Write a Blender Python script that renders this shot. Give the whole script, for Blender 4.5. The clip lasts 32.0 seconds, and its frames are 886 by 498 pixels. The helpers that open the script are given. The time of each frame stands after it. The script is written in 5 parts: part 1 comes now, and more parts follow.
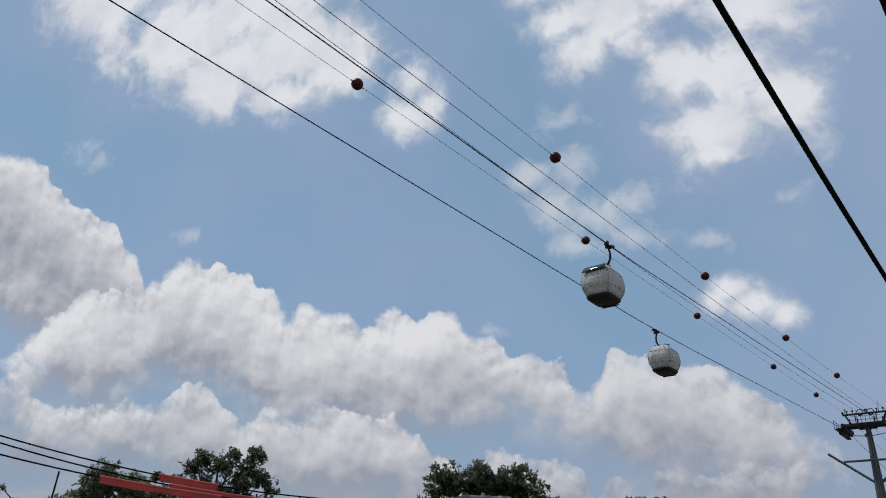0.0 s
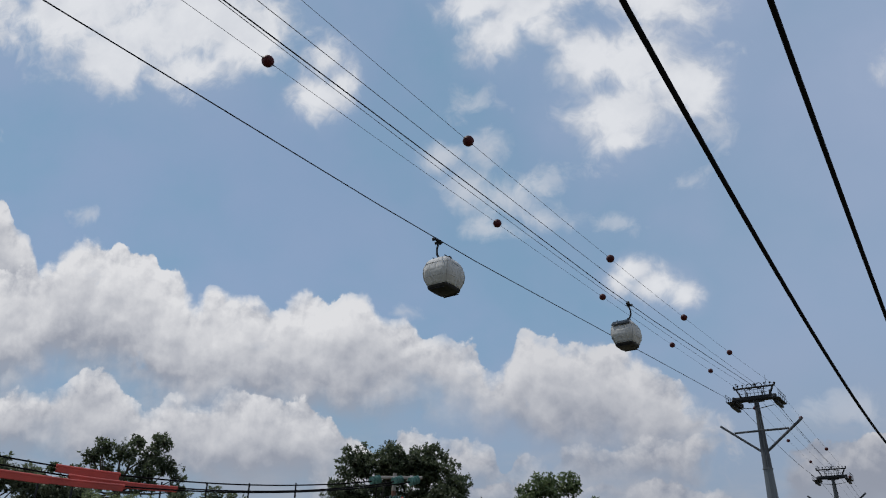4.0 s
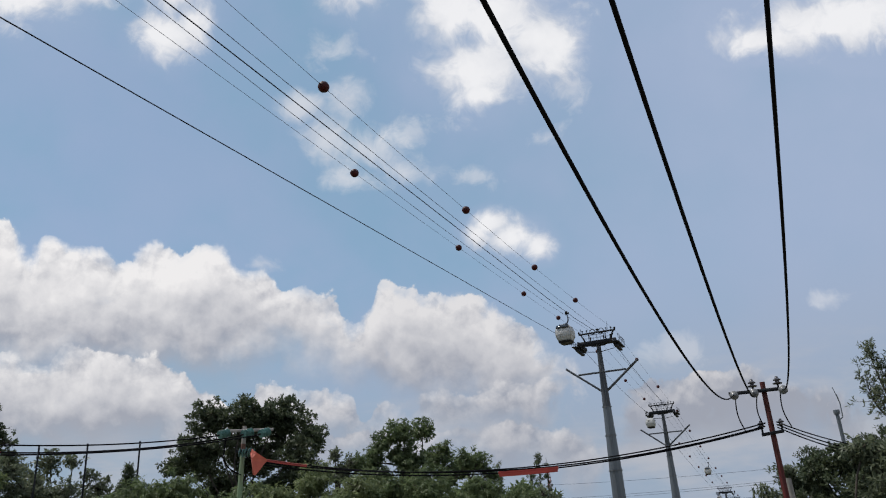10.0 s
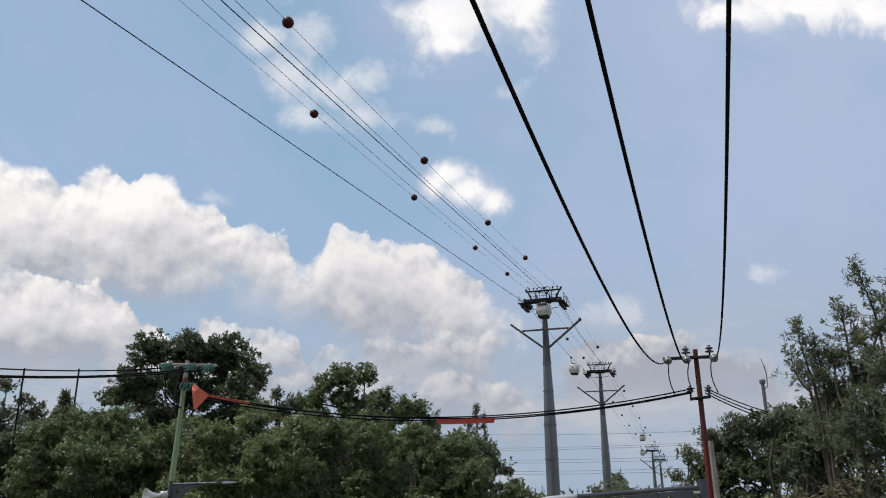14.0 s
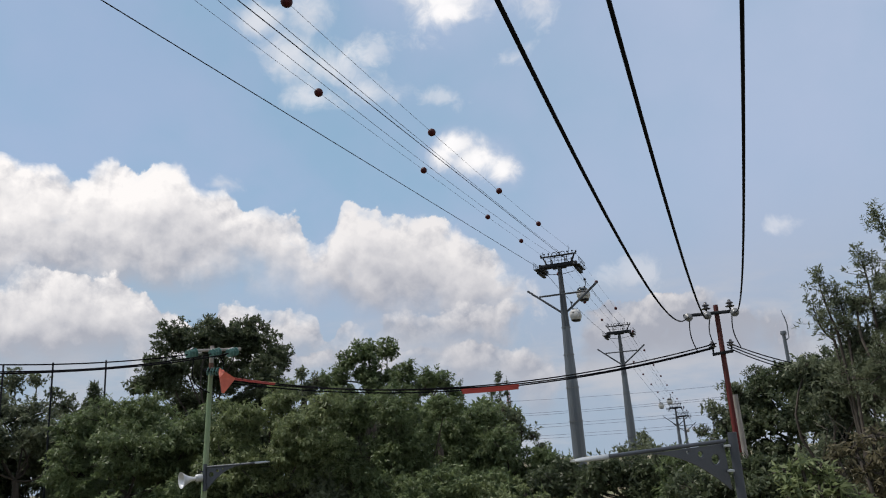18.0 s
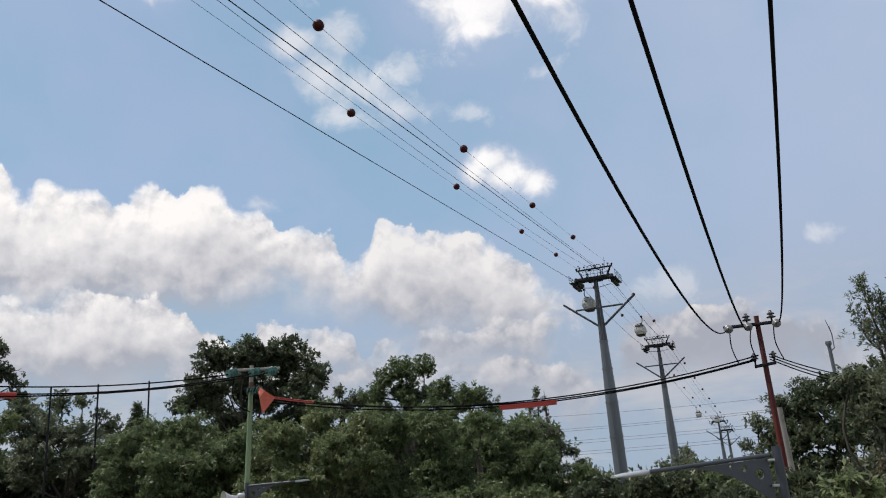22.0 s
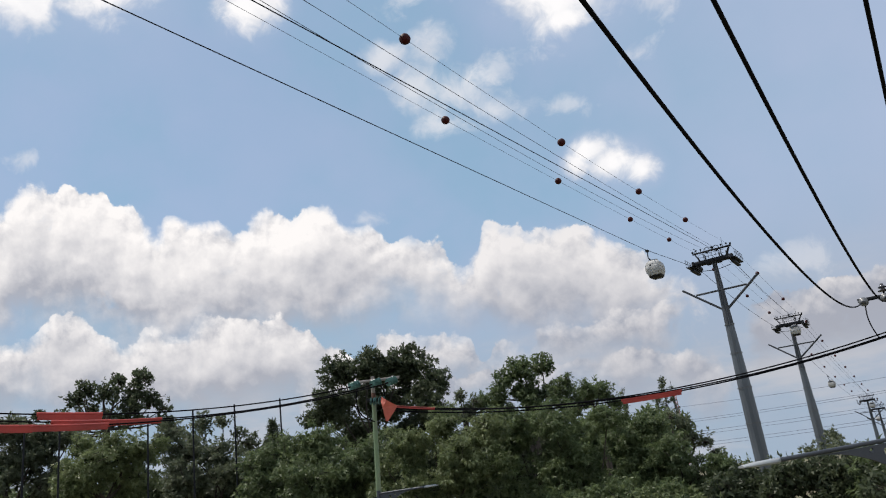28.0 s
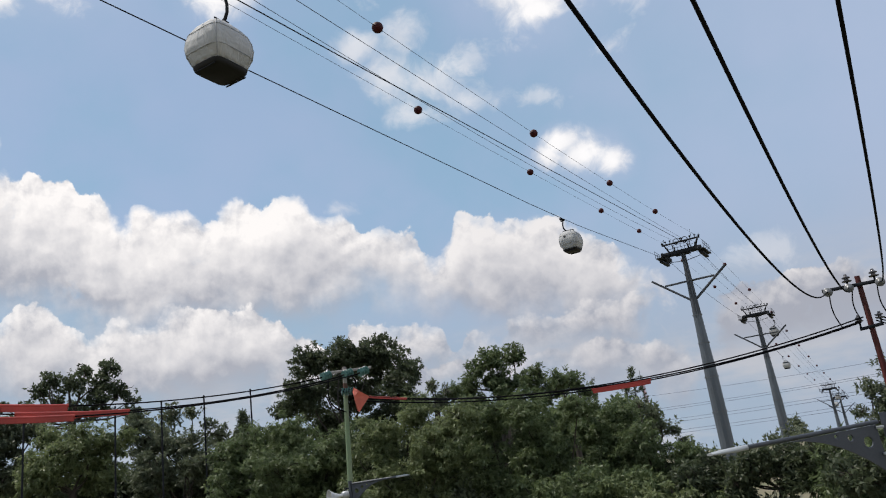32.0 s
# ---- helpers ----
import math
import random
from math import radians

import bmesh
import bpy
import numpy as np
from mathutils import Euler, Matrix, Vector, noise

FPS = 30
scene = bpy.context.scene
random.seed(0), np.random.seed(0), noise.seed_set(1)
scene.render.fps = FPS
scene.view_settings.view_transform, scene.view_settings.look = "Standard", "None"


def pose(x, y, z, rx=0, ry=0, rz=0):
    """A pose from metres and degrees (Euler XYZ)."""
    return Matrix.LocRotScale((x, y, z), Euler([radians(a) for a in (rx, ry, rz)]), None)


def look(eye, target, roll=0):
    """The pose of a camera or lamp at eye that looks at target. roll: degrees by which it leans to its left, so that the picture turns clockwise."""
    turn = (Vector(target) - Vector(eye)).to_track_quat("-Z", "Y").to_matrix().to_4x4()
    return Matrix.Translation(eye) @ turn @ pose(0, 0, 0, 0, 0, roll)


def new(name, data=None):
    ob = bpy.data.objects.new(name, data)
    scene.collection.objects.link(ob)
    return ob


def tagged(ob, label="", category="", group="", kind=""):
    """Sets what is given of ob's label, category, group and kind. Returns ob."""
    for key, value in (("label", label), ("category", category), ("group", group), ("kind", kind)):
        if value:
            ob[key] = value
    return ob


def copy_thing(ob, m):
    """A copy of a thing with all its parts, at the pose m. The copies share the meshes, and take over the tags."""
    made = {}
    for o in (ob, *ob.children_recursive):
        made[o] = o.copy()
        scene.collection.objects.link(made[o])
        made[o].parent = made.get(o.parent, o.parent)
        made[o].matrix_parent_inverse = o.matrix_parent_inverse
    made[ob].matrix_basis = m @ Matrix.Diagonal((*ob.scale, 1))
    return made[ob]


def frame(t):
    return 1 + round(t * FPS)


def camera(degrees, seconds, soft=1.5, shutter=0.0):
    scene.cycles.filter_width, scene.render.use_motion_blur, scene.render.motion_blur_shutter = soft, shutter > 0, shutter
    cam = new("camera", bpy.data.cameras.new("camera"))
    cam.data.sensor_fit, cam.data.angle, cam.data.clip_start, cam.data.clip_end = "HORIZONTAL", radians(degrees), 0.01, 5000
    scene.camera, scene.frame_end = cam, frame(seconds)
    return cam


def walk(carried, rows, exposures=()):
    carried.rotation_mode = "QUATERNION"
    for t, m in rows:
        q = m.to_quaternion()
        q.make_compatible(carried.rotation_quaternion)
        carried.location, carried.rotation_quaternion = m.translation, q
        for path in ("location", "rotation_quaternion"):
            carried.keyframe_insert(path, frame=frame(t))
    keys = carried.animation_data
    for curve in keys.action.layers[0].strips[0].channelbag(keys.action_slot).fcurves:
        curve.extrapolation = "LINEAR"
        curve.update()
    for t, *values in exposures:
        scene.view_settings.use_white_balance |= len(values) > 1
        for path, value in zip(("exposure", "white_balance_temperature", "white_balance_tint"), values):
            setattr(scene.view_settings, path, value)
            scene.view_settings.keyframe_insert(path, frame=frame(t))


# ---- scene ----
EYE = 6.4
cam = camera(62.28, 32.0, soft=1.1)
# seconds, two shifts of the hand-held camera, pitch + 90, roll, heading
PATH = [
    (0, -0.165, 0.079, 116.23, -3.19, -1.57),
    (0.5, -0.152, 0.074, 116.07, -2.39, -2.32),
    (1, -0.139, 0.068, 115.27, -1.47, -4.19),
    (1.5, -0.143, 0.077, 115.06, -1.13, -5.13),
    (2, -0.146, 0.085, 114.90, -0.82, -6.36),
    (2.5, -0.149, 0.070, 114.42, -0.83, -6.60),
    (4.5, -0.161, 0.012, 115.84, -0.43, -8.01),
    (5, -0.164, -0.003, 118.54, -0.34, -3.60),
    (5.5, -0.147, 0.007, 116.88, -0.43, -0.67),
    (6, -0.129, 0.017, 116.06, 0.38, -1.31),
    (6.5, -0.100, 0.056, 116.07, 0.76, -2.99),
    (7, -0.070, 0.095, 115.77, 1.24, -5.12),
    (7.5, -0.028, 0.117, 113.72, 1.49, -4.14),
    (8, 0.013, 0.139, 113.03, 2.32, -4.91),
    (8.5, 0.055, 0.157, 112.89, 2.47, -8.30),
    (9, 0.096, 0.175, 112.77, 2.58, -12.81),
    (9.5, 0.121, 0.174, 112.46, 2.60, -15.82),
    (10, 0.146, 0.172, 110.98, 3.38, -17.91),
    (10.5, 0.151, 0.112, 109.28, 3.83, -20.76),
    (11, 0.156, 0.051, 108.61, 3.02, -23.00),
    (11.5, 0.141, 0.048, 108.63, 2.47, -24.03),
    (12, 0.126, 0.045, 108.35, 1.92, -23.98),
    (12.5, 0.125, 0.054, 107.55, 1.69, -23.66),
    (13, 0.125, 0.063, 106.74, 1.57, -22.95),
    (13.5, 0.106, 0.040, 106.80, 1.24, -22.27),
    (14, 0.088, 0.017, 106.88, 0.55, -22.71),
    (14.5, 0.086, 0.015, 105.94, 1.98, -22.55),
    (16.5, 0.080, 0.009, 106.11, 0.60, -21.11),
    (17, 0.078, 0.008, 105.60, 1.23, -19.88),
    (17.5, 0.036, 0.012, 104.95, 3.04, -20.80),
    (18, -0.006, 0.016, 104.72, 3.69, -20.79),
    (18.5, 0.014, 0.014, 105.43, 3.59, -20.22),
    (19, 0.034, 0.013, 105.93, 3.67, -19.70),
    (19.5, 0.014, -0.009, 105.95, 3.92, -19.59),
    (20, -0.006, -0.031, 106.02, 3.71, -19.20),
    (20.5, 0.005, -0.021, 105.97, 3.55, -19.00),
    (21, 0.016, -0.011, 105.94, 3.53, -18.91),
    (21.5, -0.012, -0.039, 106.04, 3.69, -18.85),
    (22, -0.040, -0.067, 106.15, 4.18, -17.87),
    (22.5, -0.044, -0.050, 106.02, 4.52, -16.90),
    (23, -0.048, -0.032, 104.78, 4.78, -13.44),
    (23.5, -0.076, -0.062, 104.79, 4.58, -10.85),
    (24, -0.103, -0.091, 105.00, 4.52, -11.52),
    (24.5, -0.081, -0.103, 105.31, 4.61, -12.03),
    (26.5, 0.010, -0.151, 105.80, 4.40, -11.80),
    (27, 0.033, -0.163, 106.42, 5.83, -8.89),
    (27.5, 0.058, -0.169, 106.87, 6.88, -8.07),
    (28, 0.083, -0.176, 107.19, 7.07, -8.11),
    (28.5, 0.069, -0.169, 106.87, 7.07, -8.40),
    (29, 0.055, -0.161, 106.52, 7.05, -9.12),
    (29.5, 0.048, -0.146, 106.70, 6.69, -9.75),
    (30, 0.041, -0.131, 107.19, 6.38, -9.84),
    (30.5, 0.047, -0.134, 107.14, 6.37, -9.86),
    (31, 0.052, -0.137, 106.56, 6.34, -10.12),
    (31.5, 0.063, -0.134, 105.78, 6.62, -10.54),
    (32, 0.074, -0.131, 106.18, 7.51, -10.28),
]
walk(cam, [(t, pose(x, y, EYE, rx, ry, rz)) for t, x, y, rx, ry, rz in PATH],
     exposures=[(0, -0.08, 6280, 10), (8, -0.06, 6300, 10), (12, 0.33, 6640, 11), (32, 0.33, 6640, 11)])


# ---- sky and sun ----
def build_sky():
    sun_az, sun_el = -62.0, 62.0
    sun = new("sun", bpy.data.lights.new("sun", "SUN"))
    sun.data.energy, sun.data.angle, sun.data.color = 3.2, radians(0.6), (1.0, 0.95, 0.88)
    way = Vector((math.sin(radians(sun_az)) * math.cos(radians(sun_el)), math.cos(radians(sun_az)) * math.cos(radians(sun_el)), math.sin(radians(sun_el))))
    sun.matrix_world = look(way * 200, (0, 0, 0))

    world = bpy.data.worlds.new("sky")
    scene.world = world
    world.use_nodes = True
    tree = world.node_tree
    tree.nodes.clear()

    def math_node(tr, op, a, b=None, c=None, clamp=False):
        n = tr.nodes.new("ShaderNodeMath")
        n.operation, n.use_clamp = op, clamp
        for i, v in enumerate((a, b, c)):
            if v is None:
                continue
            if isinstance(v, (int, float)):
                n.inputs[i].default_value = v
            else:
                tr.links.new(v, n.inputs[i])
        return n.outputs[0]

    def vec_node(tr, op, a, b=None, scale=None):
        n = tr.nodes.new("ShaderNodeVectorMath")
        n.operation = op
        for i, v in enumerate((a, b)):
            if v is None:
                continue
            if isinstance(v, tuple):
                n.inputs[i].default_value = v
            else:
                tr.links.new(v, n.inputs[i])
        if scale is not None:
            n.inputs["Scale"].default_value = scale
        return n.outputs["Value"] if op in ("LENGTH", "DOT_PRODUCT") else n.outputs[0]

    def ramp(tr, v, lo, hi, a=0.0, b=1.0):
        n = tr.nodes.new("ShaderNodeMapRange")
        n.interpolation_type = "SMOOTHSTEP"
        tr.links.new(v, n.inputs[0])
        for i, w in enumerate((lo, hi, a, b)):
            n.inputs[i + 1].default_value = w
        return n.outputs[0]

    def noise_tex(tr, v, scale, detail, rough=0.55, out=0):
        n = tr.nodes.new("ShaderNodeTexNoise")
        tr.links.new(v, n.inputs["Vector"])
        n.inputs["Scale"].default_value, n.inputs["Detail"].default_value, n.inputs["Roughness"].default_value = scale, detail, rough
        return n.outputs[out]

    def mix(tr, fac, a, b):
        n = tr.nodes.new("ShaderNodeMix")
        n.data_type = "RGBA"
        for i, v in ((0, fac), (6, a), (7, b)):
            if isinstance(v, tuple):
                n.inputs[i].default_value = (*v, 1)
            elif isinstance(v, (int, float)):
                n.inputs[i].default_value = v
            else:
                tr.links.new(v, n.inputs[i])
        return n.outputs[2]

    tower_top = [(-1.090, 0.394), (-1.018, 0.376), (-0.971, 0.363), (-0.923, 0.335), (-0.904, 0.300), (-0.863, 0.268), (-0.819, 0.241), (-0.781, 0.230), (-0.766, 0.197), (-0.742, 0.177), (-0.731, 0.150), (-0.709, 0.078), (-0.689, -0.000)]
    tower_base = [(-1.064, 0.127), (-0.926, 0.085), (-0.827, 0.046), (-0.689, -0.000)]
    bank_west = [(-1.029, -0.004), (-0.945, 0.049), (-0.894, 0.089), (-0.843, 0.117), (-0.780, 0.123), (-0.698, 0.136), (-0.684, 0.154), (-0.637, 0.163), (-0.613, 0.153), (-0.602, 0.165), (-0.576, 0.141), (-0.549, 0.141), (-0.526, 0.113), (-0.504, 0.109), (-0.490, 0.085), (-0.469, 0.073), (-0.454, 0.094), (-0.434, 0.082), (-0.412, 0.074), (-0.387, 0.066), (-0.362, 0.050), (-0.340, 0.059), (-0.323, 0.072), (-0.290, 0.070)]
    bank_east = [(-0.249, 0.073), (-0.225, 0.066), (-0.212, 0.049), (-0.191, 0.029), (-0.170, 0.020), (-0.149, 0.008), (-0.137, 0.011), (-0.114, 0.008), (-0.100, -0.004), (-0.085, -0.008), (-0.069, -0.030), (-0.051, -0.041), (-0.035, -0.025), (-0.008, 0.015), (0.007, 0.007), (0.028, 0.004), (0.043, -0.012), (0.067, -0.008), (0.100, -0.013), (0.131, -0.024), (0.166, -0.054), (0.194, -0.074), (0.228, -0.094), (0.261, -0.124), (0.293, -0.156)]
    bank_base = [(-1.026, -0.040), (-0.874, -0.032), (-0.772, -0.025), (-0.694, 0.007), (-0.601, -0.026), (-0.513, -0.052), (-0.385, -0.063), (-0.304, -0.070), (-0.232, -0.069), (-0.201, -0.067), (-0.122, -0.071), (-0.061, -0.084), (-0.019, -0.114), (0.041, -0.123), (0.102, -0.126), (0.163, -0.126), (0.223, -0.130), (0.294, -0.152)]
    low_west = [(-1.031, 0.015), (-0.963, 0.004), (-0.916, -0.041), (-0.841, -0.060), (-0.731, -0.048), (-0.696, -0.048), (-0.660, -0.037), (-0.633, -0.027), (-0.600, -0.036), (-0.585, -0.056), (-0.559, -0.068), (-0.530, -0.074), (-0.510, -0.066), (-0.480, -0.076), (-0.462, -0.077), (-0.445, -0.063), (-0.423, -0.059), (-0.387, -0.063), (-0.356, -0.073), (-0.323, -0.073), (-0.300, -0.089), (-0.279, -0.100), (-0.263, -0.114)]
    low_east = [(-0.242, -0.125), (-0.224, -0.151), (-0.203, -0.158), (-0.188, -0.118), (-0.168, -0.110), (-0.143, -0.111), (-0.129, -0.125), (-0.105, -0.125), (-0.083, -0.133), (-0.062, -0.147), (-0.047, -0.176), (-0.032, -0.156), (-0.013, -0.148), (0.003, -0.152), (0.015, -0.163), (0.040, -0.142), (0.092, -0.145), (0.112, -0.137), (0.147, -0.133), (0.207, -0.135), (0.240, -0.137), (0.266, -0.150), (0.283, -0.173)]
    low_base = [(-1.020, -0.094), (-0.837, -0.127), (-0.742, -0.114), (-0.575, -0.142), (-0.412, -0.165), (-0.234, -0.173), (-0.200, -0.162), (-0.122, -0.169), (-0.053, -0.183), (0.020, -0.166), (0.034, -0.171), (0.103, -0.176), (0.216, -0.175), (0.282, -0.185)]
    last_top = [(-0.284, -0.182), (-0.234, -0.175), (-0.170, -0.174), (-0.069, -0.185), (-0.015, -0.189), (0.053, -0.198), (0.070, -0.191), (0.123, -0.193), (0.148, -0.184), (0.177, -0.186), (0.199, -0.197), (0.234, -0.204), (0.266, -0.215), (0.289, -0.235)]
    last_base = [(-0.288, -0.206), (-0.175, -0.206), (-0.058, -0.214), (0.060, -0.203), (0.172, -0.217), (0.288, -0.241)]
    east_top = [(0.287, -0.151), (0.306, -0.153), (0.322, -0.142), (0.343, -0.136), (0.393, -0.138), (0.444, -0.128), (0.474, -0.128), (0.509, -0.138), (0.549, -0.153), (0.602, -0.166), (0.665, -0.179)]
    east_base = [(0.284, -0.170), (0.307, -0.192), (0.403, -0.189), (0.532, -0.198), (0.666, -0.208)]
    high_west = [(-0.808, 0.619, 0.118, 0.082), (-0.680, 0.530, 0.132, 0.088), (-0.562, 0.581, 0.167, 0.108), (-0.513, 0.488, 0.144, 0.075), (-0.419, 0.475, 0.078, 0.070), (-0.609, 0.435, 0.078, 0.042), (-0.485, 0.414, 0.079, 0.037), (-0.383, 0.452, 0.041, 0.041), (-0.665, 0.740, 0.272, 0.094), (-0.493, 0.669, 0.127, 0.080)]
    high_small = [(-0.281, 0.407, 0.037, 0.032), (-0.292, 0.359, 0.042, 0.034), (-0.261, 0.378, 0.024, 0.039)]
    high_east = [(-0.099, 0.529, 0.041, 0.030), (-0.073, 0.476, 0.037, 0.031), (-0.032, 0.426, 0.048, 0.036), (0.012, 0.476, 0.064, 0.061), (0.079, 0.510, 0.086, 0.052), (0.151, 0.380, 0.093, 0.050), (0.135, 0.304, 0.074, 0.052), (0.220, 0.342, 0.048, 0.053), (0.098, 0.383, 0.046, 0.045), (0.206, 0.473, 0.088, 0.046), (0.138, 0.268, 0.040, 0.022), (0.164, 0.575, 0.199, 0.052)]
    cloud_diagonal = [(-0.117, 0.257, 0.030, 0.017), (-0.057, 0.261, 0.026, 0.027), (-0.081, 0.211, 0.033, 0.029), (-0.024, 0.193, 0.037, 0.028), (0.023, 0.160, 0.036, 0.019), (-0.046, 0.152, 0.039, 0.016)]
    cloud_puff = [(0.116, 0.069, 0.020, 0.016), (0.136, 0.084, 0.024, 0.016), (0.166, 0.063, 0.034, 0.023), (0.200, 0.050, 0.021, 0.019)]
    cloud_far_east = [(0.545, 0.335, 0.070, 0.024), (0.651, 0.357, 0.134, 0.037), (0.760, 0.360, 0.129, 0.042)]
    cloud_scraps = [(-0.080, 0.330, 0.034, 0.023), (-0.852, 0.364, 0.034, 0.017), (-0.815, 0.332, 0.020, 0.017), (-0.793, 0.492, 0.020, 0.014), (0.036, 0.219, 0.027, 0.016), (0.121, 0.149, 0.016, 0.008), (-0.647, 0.199, 0.027, 0.010), (0.218, 0.205, 0.021, 0.012), (-0.179, 0.041, 0.018, 0.010), (0.380, -0.100, 0.034, 0.016), (0.608, -0.037, 0.031, 0.010), (0.116, 0.148, 0.021, 0.009), (0.038, 0.225, 0.023, 0.016), (0.253, 0.266, 0.027, 0.013), (-0.181, 0.044, 0.014, 0.013)]

    def field(name, puffs, soft):
        g = bpy.data.node_groups.new(name, "ShaderNodeTree")
        g.interface.new_socket("Vector", in_out="INPUT", socket_type="NodeSocketVector")
        g.interface.new_socket("Field", in_out="OUTPUT", socket_type="NodeSocketFloat")
        gi, go = g.nodes.new("NodeGroupInput"), g.nodes.new("NodeGroupOutput")
        best = None
        for u, v, ru, rv in puffs:
            p = vec_node(g, "SUBTRACT", gi.outputs[0], (u, v, 0.0))
            p = vec_node(g, "MULTIPLY", p, (1 / ru, 1 / rv, 0.0))
            d = vec_node(g, "LENGTH", p)
            best = d if best is None else math_node(g, "SMOOTH_MIN", best, d, soft)
        g.links.new(math_node(g, "SUBTRACT", 1.0, best), go.inputs[0])
        return g

    def use(tr, g, v):
        n = tr.nodes.new("ShaderNodeGroup")
        n.node_tree = g
        tr.links.new(v, n.inputs[0])
        return n.outputs[0]

    def skyline(name, top, base):
        """Height under the top edge and over the base of a bank of cloud, from two curves over u."""
        g = bpy.data.node_groups.new(name, "ShaderNodeTree")
        g.interface.new_socket("Vector", in_out="INPUT", socket_type="NodeSocketVector")
        g.interface.new_socket("Under", in_out="OUTPUT", socket_type="NodeSocketFloat")
        g.interface.new_socket("Over", in_out="OUTPUT", socket_type="NodeSocketFloat")
        g.interface.new_socket("Inside", in_out="OUTPUT", socket_type="NodeSocketFloat")
        gi, go = g.nodes.new("NodeGroupInput"), g.nodes.new("NodeGroupOutput")
        xyz = g.nodes.new("ShaderNodeSeparateXYZ")
        g.links.new(gi.outputs[0], xyz.inputs[0])
        lo, hi = top[0][0], top[-1][0]
        x = math_node(g, "DIVIDE", math_node(g, "SUBTRACT", xyz.outputs[0], lo), hi - lo)
        inside = math_node(g, "MULTIPLY", ramp(g, x, 0.0, 0.14), ramp(g, x, 1.0, 0.86))
        g.links.new(inside, go.inputs[2])
        for k, pts in enumerate((top, base)):
            n = g.nodes.new("ShaderNodeFloatCurve")
            pts = [((u - lo) / (hi - lo), (v + 0.45) / 0.95) for u, v in pts]
            cm = n.mapping.curves[0]
            cm.points[0].location, cm.points[1].location = pts[0], pts[-1]
            for q in pts[1:-1]:
                cm.points.new(*q)
            for q in cm.points:
                q.handle_type = "AUTO_CLAMPED"
            n.mapping.update()
            g.links.new(x, n.inputs["Value"])
            h = math_node(g, "MULTIPLY_ADD", n.outputs[0], 0.95, -0.45)
            d = math_node(g, "SUBTRACT", h, xyz.outputs[1]) if k == 0 else math_node(g, "SUBTRACT", xyz.outputs[1], h)
            g.links.new(d, go.inputs[k])
        return g

    layers_of_cloud = ((skyline("tower_cloud", tower_top, tower_base), 0.74, 0.14), (skyline("bank_cloud", bank_west + bank_east, bank_base), 0.90, 0.0), (skyline("east_cloud", east_top, east_base), 0.30, 0.30),
                       (skyline("low_cloud", low_west + low_east, low_base), 0.68, 0.22), (skyline("last_cloud", last_top, last_base), 0.55, 0.35))
    veils = field("high_clouds", high_west + high_small + high_east + cloud_puff + cloud_far_east, 0.35)
    thin = field("thin_clouds", cloud_diagonal, 0.4)
    scraps = field("faint_scraps", cloud_scraps, 0.3)

    coord = tree.nodes.new("ShaderNodeTexCoord").outputs["Generated"]
    a, e = radians(15), radians(18)
    fwd = Vector((math.sin(a) * math.cos(e), math.cos(a) * math.cos(e), math.sin(e)))
    side = Vector((math.cos(a), -math.sin(a), 0))
    up = side.cross(fwd)
    depth = vec_node(tree, "DOT_PRODUCT", coord, tuple(fwd))
    safe = math_node(tree, "MAXIMUM", depth, 0.12)
    u = math_node(tree, "DIVIDE", vec_node(tree, "DOT_PRODUCT", coord, tuple(side)), safe)
    v = math_node(tree, "DIVIDE", vec_node(tree, "DOT_PRODUCT", coord, tuple(up)), safe)
    comb = tree.nodes.new("ShaderNodeCombineXYZ")
    tree.links.new(u, comb.inputs[0])
    tree.links.new(v, comb.inputs[1])
    p = comb.outputs[0]
    ahead = ramp(tree, depth, 0.2, 0.5)

    # edges broken up at several sizes
    n1 = vec_node(tree, "SUBTRACT", noise_tex(tree, p, 9.0, 3.0, 0.6, 1), (0.5, 0.5, 0.5))
    n2 = vec_node(tree, "SUBTRACT", noise_tex(tree, p, 40.0, 6.0, 0.66, 1), (0.5, 0.5, 0.5))
    q = vec_node(tree, "ADD", p, vec_node(tree, "SCALE", n1, scale=0.016))
    q2 = vec_node(tree, "ADD", q, vec_node(tree, "SCALE", n2, scale=0.013))
    q3 = vec_node(tree, "ADD", q, vec_node(tree, "SCALE", n2, scale=0.004))
    q_wide = vec_node(tree, "ADD", p, vec_node(tree, "SCALE", n1, scale=0.11))

    def billow(v, scale, detail):
        """Rounded cauliflower bumps."""
        n = tree.nodes.new("ShaderNodeTexVoronoi")
        n.feature, n.normalize = "SMOOTH_F1", False
        tree.links.new(v, n.inputs["Vector"])
        n.inputs["Scale"].default_value, n.inputs["Detail"].default_value = scale, detail
        n.inputs["Roughness"].default_value, n.inputs["Lacunarity"].default_value = 0.52, 2.2
        n.inputs["Smoothness"].default_value = 0.35
        return math_node(tree, "SUBTRACT", 0.75, n.outputs["Distance"])

    def shifted(v, du, dv):
        return vec_node(tree, "ADD", v, (du, dv, 0.0))

    bumps = billow(q2, 22.0, 4.0)
    slope = math_node(tree, "SUBTRACT", bumps, billow(shifted(q2, -0.005, 0.010), 22.0, 4.0))
    lumps = noise_tex(tree, q3, 9.0, 6.0, 0.52)
    bill = math_node(tree, "SUBTRACT", lumps, noise_tex(tree, shifted(q3, -0.012, 0.026), 9.0, 6.0, 0.52))
    broad = noise_tex(tree, p, 5.0, 4.0, 0.55)
